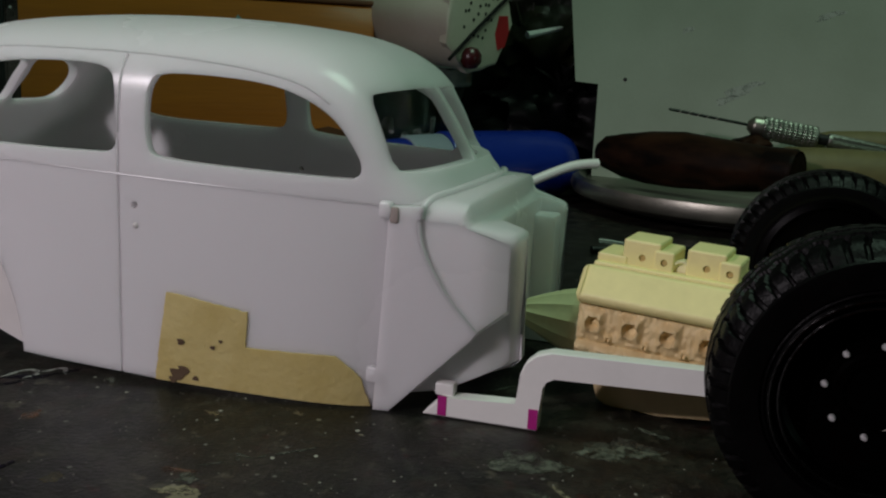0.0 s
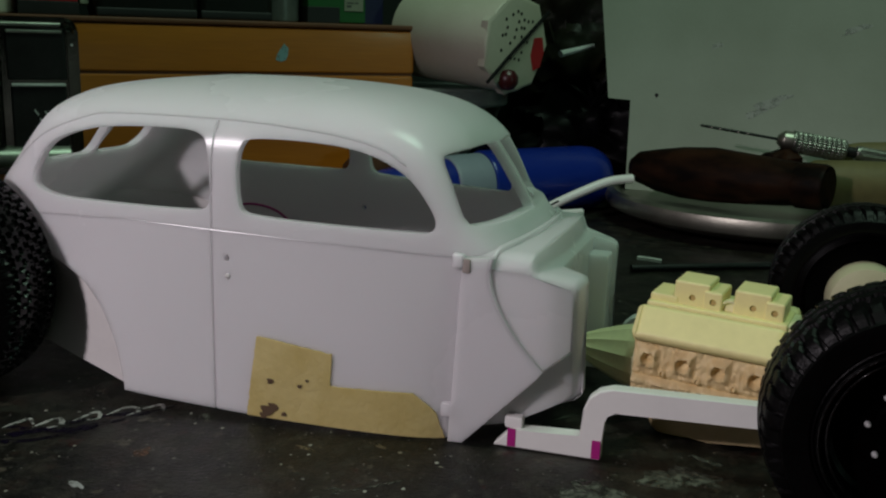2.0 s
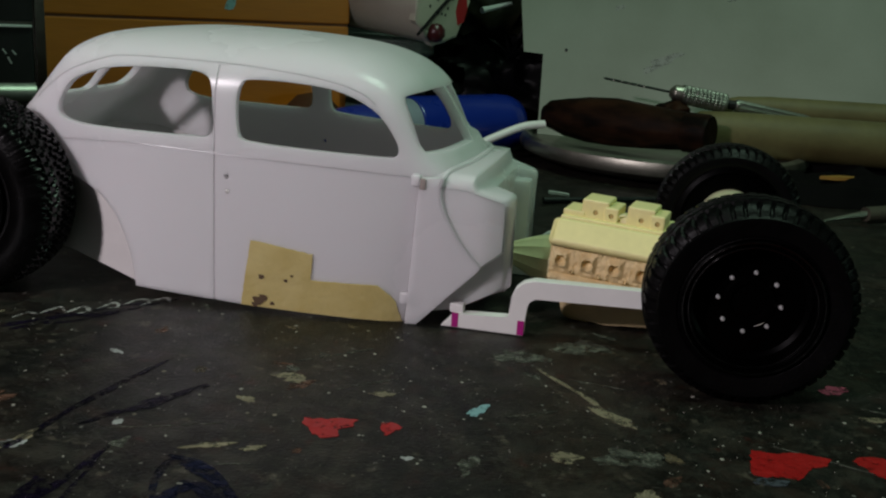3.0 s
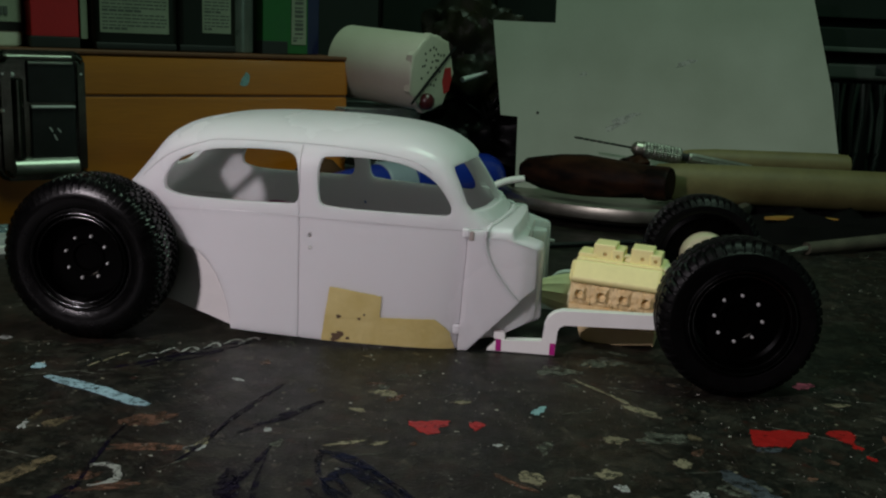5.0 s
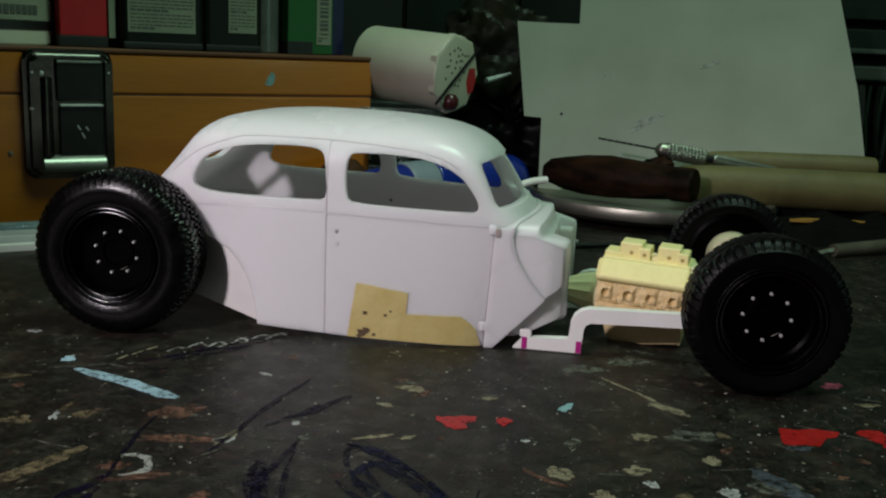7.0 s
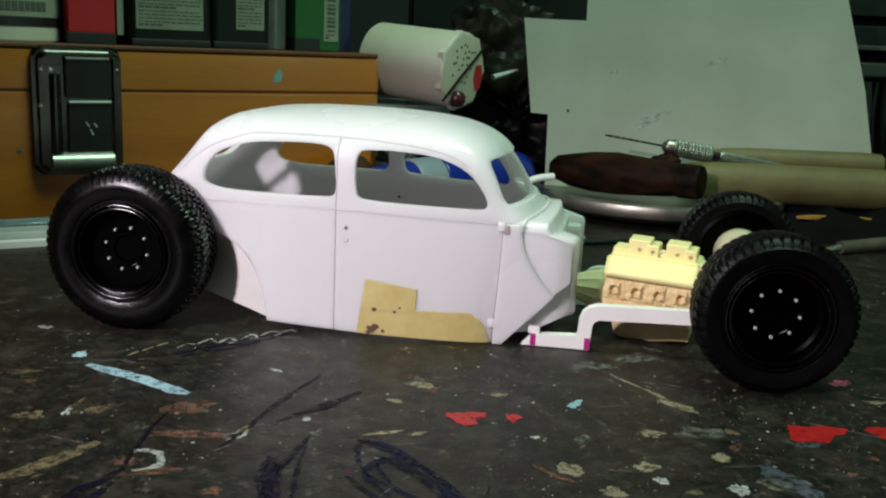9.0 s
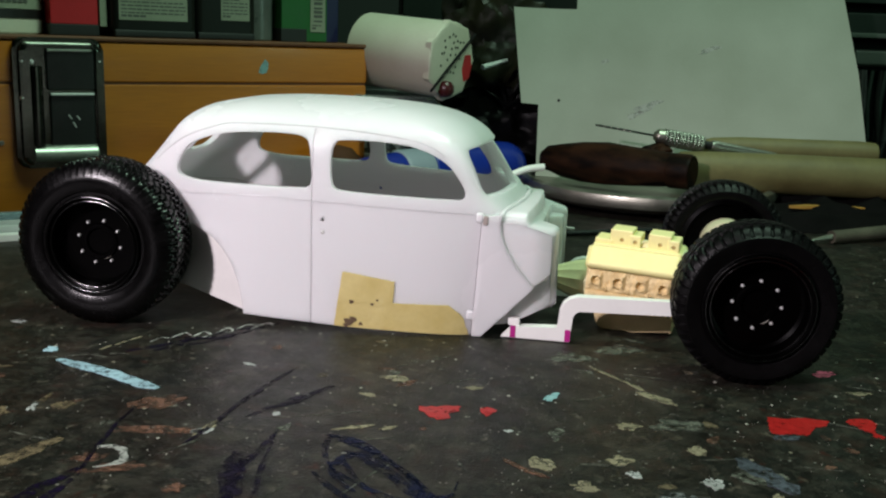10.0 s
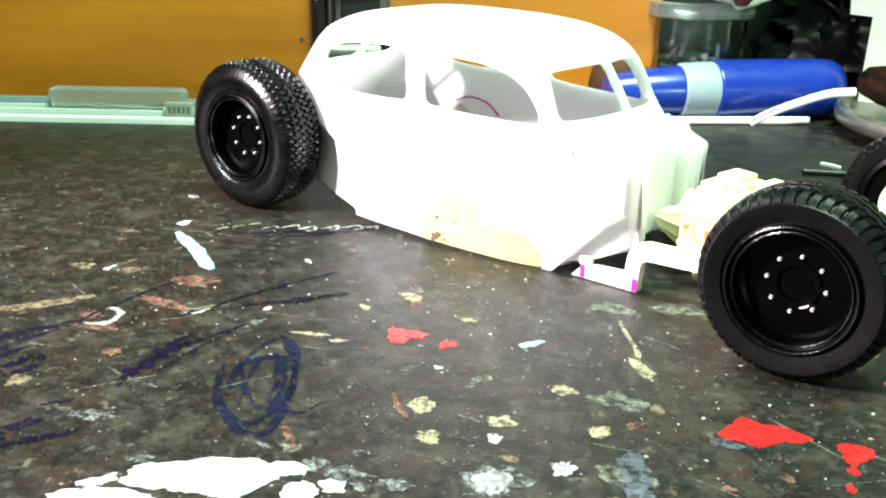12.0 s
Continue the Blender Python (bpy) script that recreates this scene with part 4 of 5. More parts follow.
def label_on(parent, x0, x1, y, z0, z1, lines, mat=LABEL, seed=1):
    lab = part("label", box(x0, x1, y - 0.15, y, z0, z1, 0.1), mat, parent, "pale printed label with small unreadable text")
    rnd = random.Random(seed)
    for i in range(lines):
        z, x, words = z0 + 1.0 + i * 1.12, x0 + 0.7, bmesh.new()
        end = x1 - 0.7 if i % 5 else x0 + (x1 - x0) * rnd.uniform(0.3, 0.8)
        while x < end - 0.6:
            wide = min(rnd.uniform(0.6, 2.6), end - x)
            box(x, x + wide, y - 0.2, y - 0.14, z, z + (0.42 if i % 5 else 0.7), 0.0, words)
            x += wide + 0.35
        part("text_line", words, LABEL_INK, lab)


can = thing("paint_can", "white and black round paint tin with printed bands", "can", on_case(-66.5, 24))
part("can_body", revolve([(0, 0), (20.5, 0), (21, 0.8), (21, 11.5), (0, 11.5)], 64, "z"), CARD_WHITE, can)
for z0, z1, mat in ((4.6, 7.4, NEAR_BLACK), (7.4, 17.6, LABEL), (17.6, 20.6, NEAR_BLACK), (20.6, 34, CARD_WHITE), (34, 52, NEAR_BLACK)):
    part("band", revolve([(20.9, z0), (21.25, z0 + 0.1), (21.25, z1 - 0.1), (20.9, z1)], 64, "z", closed=True), mat, can)
part("can_lid", revolve([(0, 11), (20.9, 11), (20.9, 52.6), (21.6, 53), (21.4, 54.4), (18, 54), (0, 54)], 64, "z"), NICKEL, can)
for i, (z, hgt, n) in enumerate(((14.2, 2.2, 3), (9.4, 2.6, 12))):
    for k in range(n):
        a = radians(-112 + k * 5.2 + i * 2)
        m = Matrix.Rotation(a + math.pi / 2, 4, "Z")
        bm = box(-0.75, 0.75, -21.5, -21.2, z, z + hgt)
        bmesh.ops.transform(bm, matrix=m, verts=bm.verts)
        part("printed_bar", bm, LABEL_INK, can)

red = thing("red_box", "dark red upright card box with a pale strip", "box", on_case(-39.2, 16))
part("box_body", box(-7.4, 7.0, -9, 9, 3.4, 58, 0.5), RED_PLASTIC, red)
part("box_base", box(-7.6, 7.2, -9.2, 9.2, 0, 3.5, 0.3), NEAR_BLACK, red)
part("strip", box(7.4, 9.6, -9.4, 8, 3.0, 58, 0.3), LABEL, red)
for x, w_, lx0, lx1, name, sd in ((-15.2, 13.6, -11.6, 10.4, "dark bottle with a large pale label", 3), (8.6, 10.4, -2.0, 8.0, "dark bottle with a narrow pale label", 4)):
    b = thing("bottle", name, "bottle", on_case(x, 14), group="bottles on the case")
    part("bottle_body", box(-w_, w_, -11, 11, 0, 60, 2.2, segments=3), AMBER_GLASS, b)
    label_on(b, lx0, lx1, -11.05, 5.4 if sd == 3 else 6.4, 56, 22, LABEL, sd)
    part("base_ring", box(-w_ + 0.5, w_ - 0.5, -11.3, 11.3, 0, 2.4, 0.6), NEAR_BLACK, b)
jarlet = thing("clear_tube", "scuffed clear plastic tube of grey powder", "tube", on_case(23.6, 15))
part("tube_body", revolve([(0, 0), (5.4, 0), (5.8, 0.6), (5.8, 52), (0, 52)], 32, "z"), surface("grey_translucent_plastic", (0.12, 0.13, 0.12), 0.3, vary=0.2, patch=150), jarlet)
green = thing("green_box", "dark green upright card box with a pale bar label", "box", on_case(39.4, 16))
part("box_body", box(-9.4, 8.2, -9, 9, 0.2, 58, 0.4), GREEN_CARD, green)
part("box_foot", box(-9.6, 0.2, -9.3, 0, 0, 4.6, 0.2), NEAR_BLACK, green)
label_on(green, 1.6, 7.4, -9.1, 3.6, 52, 2)
for i in range(16):
    part("bar", box(2.9, 6.2, -9.36, -9.24, 7.2 + i * 1.5, 7.2 + i * 1.5 + (0.9 if i % 3 else 0.5)), LABEL_INK, green)
navy = thing("navy_box", "dark navy card box", "box", on_case(52.4, 24))
part("box_body", box(-4.2, 4.2, -8, 8, 0, 50, 0.4), surface("navy_card", (0.008, 0.010, 0.06), 0.5), navy)

# rails lying in front of the case
RAILS = spot(-139, 59.6, 0, rz=31.5)
strip = thing("styrene_strip", "long white styrene strip lying on the desk", "strip", RAILS)
part("strip_body", box(-170, 52, -0.8, 2.0, 0, 2.0, 0.2), RAIL_WHITE, strip)
strip2 = thing("styrene_strip", "long grey white plastic channel lying on the desk", "strip", RAILS @ spot(0, 3.4, 0))
part("strip_body", join(box(-170, 50, 0, 0.7, 0, 3.6, 0.15), box(-170, 50, 0.7, 3.6, 0, 0.8, 0.15), box(-170, 50, 3.6, 4.3, 0, 4.4, 0.15)), GREY_PLASTIC, strip2)
tube_a = thing("clear_rod", "clear bluish plastic tube lying beside the case", "tube", RAILS @ spot(0, 13, 2.9))
part("rod_body", revolve([(2.9, -170), (2.9, 58), (2.3, 58), (2.3, -170)], 20, "x", closed=True), clear("clear_bluish_plastic", (0.36, 0.48, 0.54), 0.1, through_share=0.7), tube_a)
holder = thing("clear_clip", "clear plastic clip holder lying on the strips", "clip", RAILS @ spot(-33, 6, 4.6))
part("clip_body", box(-30, 14, -2.0, 5.0, 0, 5.4, 1.6), clear("hazy_clear_plastic", (0.72, 0.78, 0.74), 0.3, through_share=0.85), holder)
part("clip_tag", box(8, 17, -3.6, -2.0, -2.6, 1.8, 0.2), LABEL, holder)
for i in range(5):
    part("tag_mark", box(9.2 + 1.5 * i, 10.1 + 1.5 * i, -3.75, -3.55, -1.6, 0.6), LABEL_INK, holder)

# jar with the perforated cup lying on it
jar = thing("clear_jar", "clear round plastic jar with a flat lid holding small parts", "jar", spot(-38.5, 184.0, 0))
part("jar_wall", revolve([(0, 0.0), (17.5, 0), (18.5, 1), (18.5, 31.5), (17.6, 31.5), (17.6, 1.0), (0, 1.0)], 64, "z"), GLASS, jar)
part("jar_lid", revolve([(0, 31.6), (20.0, 31.6), (20.6, 32.2), (20.6, 36.4), (19.8, 37.0), (18.8, 36.6), (0, 36.6)], 64, "z"), clear("clear_grey_lid", (0.55, 0.60, 0.58), 0.12, through_share=0.8), jar, "grey clear lid")
rnd = random.Random(8)
bits = bmesh.new()
for i in range(40):
    x, y, z = rnd.uniform(-9, 9), rnd.uniform(-9, 9), rnd.uniform(1.5, 17)
    p = [Vector((x, y, z)), Vector((x + rnd.uniform(-5, 5), y + rnd.uniform(-5, 5), max(1.6, z + rnd.uniform(-4, 5))))]
    tube(p, rnd.uniform(0.4, 1.2), 6, bits)
part("contents", bits, GREY_PLASTIC, jar, "jumble of grey plastic bits")

cup = thing("perforated_cup", "off-white plastic cup lying on its side with a holed end", "cup", spot(-24.8, 171.4, 51.2, rz=-32) @ pose(0, 0, 0, ry=4))
part("cup_body", revolve([(13.0, -25), (13.5, -24.4), (13.7, 12.5), (13.2, 13.2), (12.4, 13.2), (12.2, -25)], 64, "x", closed=True), CARD_WHITE, cup)
part("cup_end", revolve([(0, 13.7), (13.4, 13.7), (14.6, 13.0), (14.4, 10.5), (0, 10.5)], 7, "x"), CARD_WHITE, cup, "facetted end with rows of small holes")
part("cup_base", revolve([(0, -24.6), (12.8, -24.6), (12.8, -22.5), (0, -22.5)], 48, "x"), CARD_WHITE, cup)
for i in range(-4, 5):
    for k in range(-3, 4):
        y, z = i * 1.9 + (0.6 if k % 2 else 0), k * 2.1 + 2.5
        if math.hypot(y, z) < 9.5 and y < 4.5 + 0.3 * z and rnd.random() < 0.6:
            y, z = y + rnd.uniform(-0.5, 0.5), z + rnd.uniform(-0.5, 0.5)
            part("hole", revolve([(0, 13.6), (0.5, 13.62), (0.5, 13.76), (0, 13.8)], 9, "x", centre=(0, y, z)), NEAR_BLACK, cup)
part("strap", tube([(13.9, -12.3, -10.5), (14.1, -4, -3.4), (14.1, 5, 3.6), (13.9, 13.0, 9.6)], 0.5, 6), DEEP_INK, cup, "thin black strap across the end")
part("red_patch", prism([(7.4, 2.0), (11.2, 2.2), (12.4, -2), (11.2, -6.4), (8.2, -7.4), (6.4, -3)], 13.4, 13.9, "x"), RED_PLASTIC, cup, "red patch")
knob = thing("dark_bead", "dark red bead lodged under the cup", "bead", spot(-15.2, 160.5, 40.4))
part("bead_body", revolve([(0, -3), (1.8, -2.6), (3, -1), (3, 1), (1.8, 2.6), (0, 3)], 20, "z"), surface("dark_red_gloss", (0.05, 0.006, 0.008), 0.3), knob)

# blue bottle on its side and white styrene tubes
blue = thing("blue_bottle", "blue plastic bottle with a grey collar lying on its side", "bottle", spot(-15.0, 166.0, 10.0, rz=42))
part("bottle_body", revolve([(0, 36), (5.5, 35.8), (8.4, 34.4), (9.6, 31.5), (10, 27.5), (10, -9), (9.6, -9.6), (0, -9.6)], 56, "x"), BLUE, blue)
part("collar", revolve([(0, -9.4), (8.9, -9.4), (9.3, -10.0), (9.0, -20.4), (8.3, -21.2), (0, -21.2)], 56, "x"), surface("blue_grey_collar", (0.22, 0.27, 0.31), 0.5, vary=0.06), blue, "grey plastic collar")
part("cap", revolve([(0, -21.0), (7.9, -21.0), (8.2, -22), (7.5, -31), (6.2, -40), (5.0, -46), (0, -46.4)], 48, "x"), BLUE, blue, "blue tapered cap")
ball = thing("brown_knob", "brown rounded wooden knob behind the car", "knob", spot(-52, 150.0, 0))
part("knob_body", revolve([(0, 0), (6, 0), (8.5, 4), (9.4, 10), (8.4, 15.5), (5, 19), (0, 20.2)], 36, "z"), surface("brown_varnished_wood", (0.07, 0.028, 0.012), 0.7, vary=0.2, gleam=0.15), ball)
rod = thing("white_tube", "bent white plastic tube propped on the desk", "tube")
part("tube_body", tube(smooth_line([(-6.2, 153, 2.0), (0, 155.5, 6.0), (7.5, 159, 9.6), (15, 163.4, 12.4), (21.6, 166.4, 13.2)], 8), 1.35, 12), RAIL_WHITE, rod)
part("slot", tube(smooth_line([(-5.6, 152.0, 3.0), (-1.8, 153.6, 5.6), (1.4, 154.9, 7.3)], 6), 0.3, 6), NEAR_BLACK, rod)
rod2 = thing("white_tube", "straight white plastic tube lying on the desk", "tube")
part("tube_body", tube([(-42, 136, 1.3), (7.4, 172, 1.3)], 1.3, 12), RAIL_WHITE, rod2)

# steel disc, handles and the pin vise
disc = thing("steel_disc", "round brushed steel lid with a rolled rim", "lid", spot(62, 182, 0))
part("disc_body", revolve([(0, 2), (40, 2), (44, 2.4), (47.5, 4.2), (48.2, 6.2), (47.6, 8.2), (46, 8.9), (44.4, 8.2), (43.6, 7.2), (0, 7.0)], 96, "z"), STEEL, disc)
# foot coloured near-black for the shade under the rim
part("disc_shade_foot", revolve([(0, 0), (36, 0), (37, 1), (37, 2.1), (0, 2.1)], 64, "z"), NEAR_BLACK, disc)
grip = thing("turned_tool", "dark brown varnished turned wooden tool handle", "handle", look((21.0 * MM, 175.0 * MM, 15.6 * MM), (71 * MM, 145 * MM, 16.4 * MM)))
part("handle_body", revolve([(0, 0.4), (1.8, 0), (4.2, -3), (6.0, -9), (7.1, -17), (7.6, -27), (7.0, -38), (6.0, -47), (5.6, -50), (5.8, -54), (5.0, -58.5), (0, -58.7)], 48, "z", relief=lambda a, j, h, r: 0.8 * noise.noise(Vector((1.6 * math.cos(a), 1.6 * math.sin(a), h * 0.12))) + 0.25 * noise.noise(Vector((4 * math.cos(a), 4 * math.sin(a), h * 0.4))) if 0 < j < 11 else 0.0), WOOD_DARK, grip)
part("ferrule", revolve([(5.75, -50.5), (6.1, -51), (6.1, -57.5), (5.6, -58.6), (5.2, -58.2), (5.2, -50.5)], 40, "z", closed=True), WOOD_DARK, grip)
part("screw_dot", revolve([(0, -0.3), (0.7, -0.2), (0.8, 0.3), (0, 0.4)], 10, "y", centre=(-5.2, -4.6, -28)), STEEL, grip)
club = thing("wooden_club", "thick pale yellow wooden handle lying behind the car", "handle", look((69 * MM, 164 * MM, 15.0 * MM), (210 * MM, 172 * MM, 12.6 * MM)))
part("handle_body", revolve([(0, 0.2), (5.2, 0), (6.4, -2), (6.9, -12), (7.4, -50), (7.6, -90), (7.4, -138), (0, -140)], 48, "z"), WOOD_PALE, club)
part("end_face", revolve([(0, 0.35), (4.6, 0.3), (5.0, 0.1), (5.0, -0.4), (0, -0.4)], 40, "z"), WOOD_RED, club, "darker sawn end face")
club2 = thing("wooden_club", "second pale greenish wooden handle behind the first", "handle", look((80 * MM, 183 * MM, 21.0 * MM), (146 * MM, 181 * MM, 21.4 * MM)))
part("handle_body", revolve([(0, 0.2), (2.6, 0), (4.0, -6), (4.6, -16), (4.7, -60), (4.2, -66), (0, -66.3)], 40, "z"), WOOD_PALE, club2)

part("end_face", revolve([(0, -66.6), (3.8, -66.5), (4.0, -66.0), (0, -65.8)], 32, "z"), WOOD_PALE, club2, "sawn end face")

vise = thing("pin_vise", "knurled aluminium pin vise holding a thin twist drill", "pin vise", look((39.6 * MM, 167.0 * MM, 29.4 * MM), (108 * MM, 170.5 * MM, 19.6 * MM)))


def knurl(a, j, h, r):
    return 0.26 * math.sin(12 * a + 2.4 * h) * math.sin(12 * a - 2.4 * h)


part("drill", revolve([(0, 0.3), (0.42, -0.3), (0.42, -23), (0, -23)], 10, "z"), DARK_METAL, vise, "thin twist drill")
part("flute", tube([(0.4 * math.cos(i * 0.7), 0.4 * math.sin(i * 0.7), -0.6 - i * 0.28) for i in range(48)], 0.14, 5), STEEL, vise)
part("collet", revolve([(0, -21.5), (1.2, -21.6), (2.2, -22.6), (2.7, -23.2), (2.8, -25.6), (0, -25.6)], 36, "z"), STEEL, vise)
part("chuck", revolve([(0, -25.2), (2.6, -25.2)] + [(3.05, -25.5 - 0.5 * i) for i in range(30)] + [(2.4, -40.4), (0, -40.4)], 72, "z", relief=lambda a, j, h, r: knurl(a, j, h, r) if 2 < j < 31 else 0), ALUMINIUM, vise, "knurled chuck")
part("neck", revolve([(0, -40.2), (1.5, -40.2), (1.5, -43.6), (0, -43.6)], 24, "z"), DARK_METAL, vise)
part("grip", revolve([(0, -43.2), (1.9, -43.2)] + [(2.05 - 0.01 * i, -43.6 - 0.6 * i) for i in range(40)] + [(1.5, -67.6), (0, -67.6)], 60, "z", relief=lambda a, j, h, r: 0.6 * knurl(a, j, h, r) if 2 < j < 41 else 0), ALUMINIUM, vise, "slim knurled grip")

# plain lump standing in for an unidentified dark piece of the tool
handle_lump = thing("dark_lump", "dark brown rounded lump on the tool handle", "lump", spot(62.5, 166.5, 20.6))
lump = bmesh.new()
bmesh.ops.create_icosphere(lump, subdivisions=3, radius=1)
for v in lump.verts:
    k = 1 + 0.35 * noise.noise(v.co * 1.7 + Vector((4, 1, 2)))
    v.co = Vector((v.co.x * 5.2 * k, v.co.y * 3.6 * k, v.co.z * 3.4 * k))
part("lump_body", lump, WOOD_DARK, handle_lump)

# paper sheets leaning at the back
sheet = thing("paper_sheet", "large pale grey paper sheet leaning upright, lightly smudged", "paper", spot(0, 185.5, 0, rx=-10))
outline = [(19.8, 7.0), (145.6, 7.0), (146.2, 22), (141.6, 50), (131.0, 92), (32.8, 92), (32.8, 71.6), (8.4, 70.6), (12.9, 34.6), (19.6, 34.4)]
leaf = prism(outline, -0.15, 0.15)
for x in list(range(10, 48, 2)) + [60, 80, 100, 120]:
    bmesh.ops.bisect_plane(leaf, geom=list(leaf.verts) + list(leaf.edges) + list(leaf.faces), plane_co=(x, 0, 0), plane_no=(1, 0, 0))
for v in leaf.verts:
    # the near edge curls forward
    v.co.y -= 5.0 * max(0.0, (46 - v.co.x) / 34) ** 2
part("sheet_body", leaf, PAPER, sheet)
part("pin_hole", revolve([(0, -0.25), (0.55, -0.22), (0.55, -0.14), (0, -0.14)], 10, "y", centre=(27.4, -1.6, 36.4)), NEAR_BLACK, sheet)

for i, (x, z, rx, rz) in enumerate(((62.0, 35.5, 5.0, 2.0), (57.0, 32.0, 3.0, 1.4), (84.0, 58.0, 4.0, 1.2), (44.0, 52.0, 2.2, 1.0))):
    line = [(x + rx * (1 + 0.3 * math.sin(3 * a + i)) * math.cos(a) + 0.5 * rz * math.sin(a), z + rz * math.sin(a) + 0.35 * rx * math.cos(a)) for a in np.linspace(0, 2 * math.pi, 25)[:-1]]
    part("smudge", prism(line, -0.19, -0.152), SMUDGE, sheet, "faint grey smudge")

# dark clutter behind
# near-black, low-gleam board colour carries the shade of the unlit background
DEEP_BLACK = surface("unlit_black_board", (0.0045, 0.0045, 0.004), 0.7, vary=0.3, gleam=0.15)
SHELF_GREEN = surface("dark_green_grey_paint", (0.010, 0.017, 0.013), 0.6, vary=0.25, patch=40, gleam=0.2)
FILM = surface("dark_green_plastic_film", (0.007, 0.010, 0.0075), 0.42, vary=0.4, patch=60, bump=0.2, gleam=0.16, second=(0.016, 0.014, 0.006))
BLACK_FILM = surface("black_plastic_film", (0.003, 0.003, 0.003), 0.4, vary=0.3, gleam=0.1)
# backdrop added where only darkness lies, shaped like a cabinet
cabinet = thing("dark_backdrop", "near-black backdrop standing in for the unlit clutter behind", "cabinet", spot(0, 0, 0))
part("backdrop_body", box(-40, 60, 240, 262, 0, 130, 0.8), DEEP_BLACK, cabinet)
part("backdrop_panel", box(-38, 10, 238.6, 240.2, 3, 127, 0.5), SHELF_GREEN, cabinet, "dark green backdrop panel")
part("backdrop_panel", box(11, 58, 238.6, 240.2, 3, 127, 0.5), SHELF_GREEN, cabinet, "dark green backdrop panel")
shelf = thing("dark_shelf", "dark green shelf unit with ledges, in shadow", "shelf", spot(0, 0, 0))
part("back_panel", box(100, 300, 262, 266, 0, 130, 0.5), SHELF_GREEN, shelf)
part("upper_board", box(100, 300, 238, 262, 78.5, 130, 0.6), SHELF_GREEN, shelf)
part("ledge", box(100, 300, 236, 262, 64, 74.5, 0.8), SHELF_GREEN, shelf, "grey green ledge with its lit edge painted paler")
# paler strip: light along the ledge's front edge, put into the colour
part("ledge_edge", box(100, 300, 235.2, 236.4, 64.4, 66.4, 0.4), surface("lit_ledge_edge", (0.05, 0.065, 0.052), 0.6), shelf)
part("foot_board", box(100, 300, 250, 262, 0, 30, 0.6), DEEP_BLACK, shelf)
tray = thing("grey_tray", "grey plastic tray edge on the dark shelf", "tray", spot(190, 246, 52.5))
part("tray_body", carve(box(-35, 40, -8, 8, 0, 7.2, 1.6, segments=3), [box(-14, 30, -12, 4, 2.2, 12, 0.8)]), surface("grey_green_plastic", (0.05, 0.06, 0.05), 0.5), tray)
part("tray_stand", box(-30, 36, -2, 6, -52.5, 0.2, 0.4), DEEP_BLACK, tray)
bundle = thing("cable_bundle", "bundle of dark cables hanging in shadow", "cables", spot(0, 0, 0))
rnd = random.Random(19)
for i in range(16):
    x = 156 + 2.6 * i + rnd.uniform(-1, 1)
    part("cable", tube(smooth_line([(x + rnd.uniform(-3, 3), 240, 0.8), (x + rnd.uniform(-2, 2), 237 + rnd.uniform(-2, 1), 18), (x + rnd.uniform(-2, 2), 238, 36), (x + rnd.uniform(-2, 2), 240, 51)], 5), rnd.uniform(0.7, 1.3), 8), rnd.choice((NEAR_BLACK, DEEP_BLACK, SHELF_GREEN)), bundle)


def crumple(name, label, m, size, seed, mat):
    """A crumpled plastic bag with sharp creases."""
    ob = thing(name, label, "bag", m)
    bm = bmesh.new()
    bmesh.ops.create_icosphere(bm, subdivisions=5, radius=1)
    at = Vector((seed, 2.0 * seed, 0.5 * seed))
    for v in bm.verts:
        k = 1 + 0.30 * noise.noise(v.co * 1.9 + at) - 0.34 * abs(noise.noise(v.co * 2.7 + at)) - 0.11 * abs(noise.noise(v.co * 5.1 + at))
        v.co = Vector((v.co.x * size[0] * k, v.co.y * size[1] * k, max(v.co.z * size[2] * k, -size[2] * 0.62)))
    part("bag_body", bm, mat, ob)
    return ob


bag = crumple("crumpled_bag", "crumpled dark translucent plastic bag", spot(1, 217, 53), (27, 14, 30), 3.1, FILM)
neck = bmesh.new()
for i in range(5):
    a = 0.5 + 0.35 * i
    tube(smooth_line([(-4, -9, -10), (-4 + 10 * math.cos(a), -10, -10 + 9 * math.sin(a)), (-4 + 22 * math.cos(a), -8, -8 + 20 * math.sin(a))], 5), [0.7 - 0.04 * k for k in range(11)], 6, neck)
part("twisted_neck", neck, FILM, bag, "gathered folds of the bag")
# black bag added to fill the unlit gap behind the bottle
sack = crumple("black_filler_bag", "crumpled black filler bag for the darkness behind the bottle", spot(6, 214, 17), (32, 15, 27), 7.7, BLACK_FILM)
knot = bmesh.new()
for i in range(4):
    a = 0.4 + 0.75 * i
    tube(smooth_line([(2, -9, 15), (2 + 6 * math.cos(a), -10, 17 + 4 * math.sin(a)), (2 + 13 * math.cos(a), -9, 18 + 10 * math.sin(a))], 5), [1.2 - 0.07 * k for k in range(11)], 6, knot)
part("knotted_end", knot, BLACK_FILM, sack, "tied folds of the bag")
stick = thing("pale_stick", "short pale stick poking out of the dark clutter", "stick")
part("stick_body", tube([(-2.5, 188.5, 47.6), (7, 199, 50.4)], [1.1, 0.6], 8), GREY_PLASTIC, stick)
cloth = thing("black_cloth", "crumpled black cloth on the desk", "cloth", spot(158, 156, 0))
bm = bmesh.new()
bmesh.ops.create_grid(bm, x_segments=50, y_segments=30, size=1)
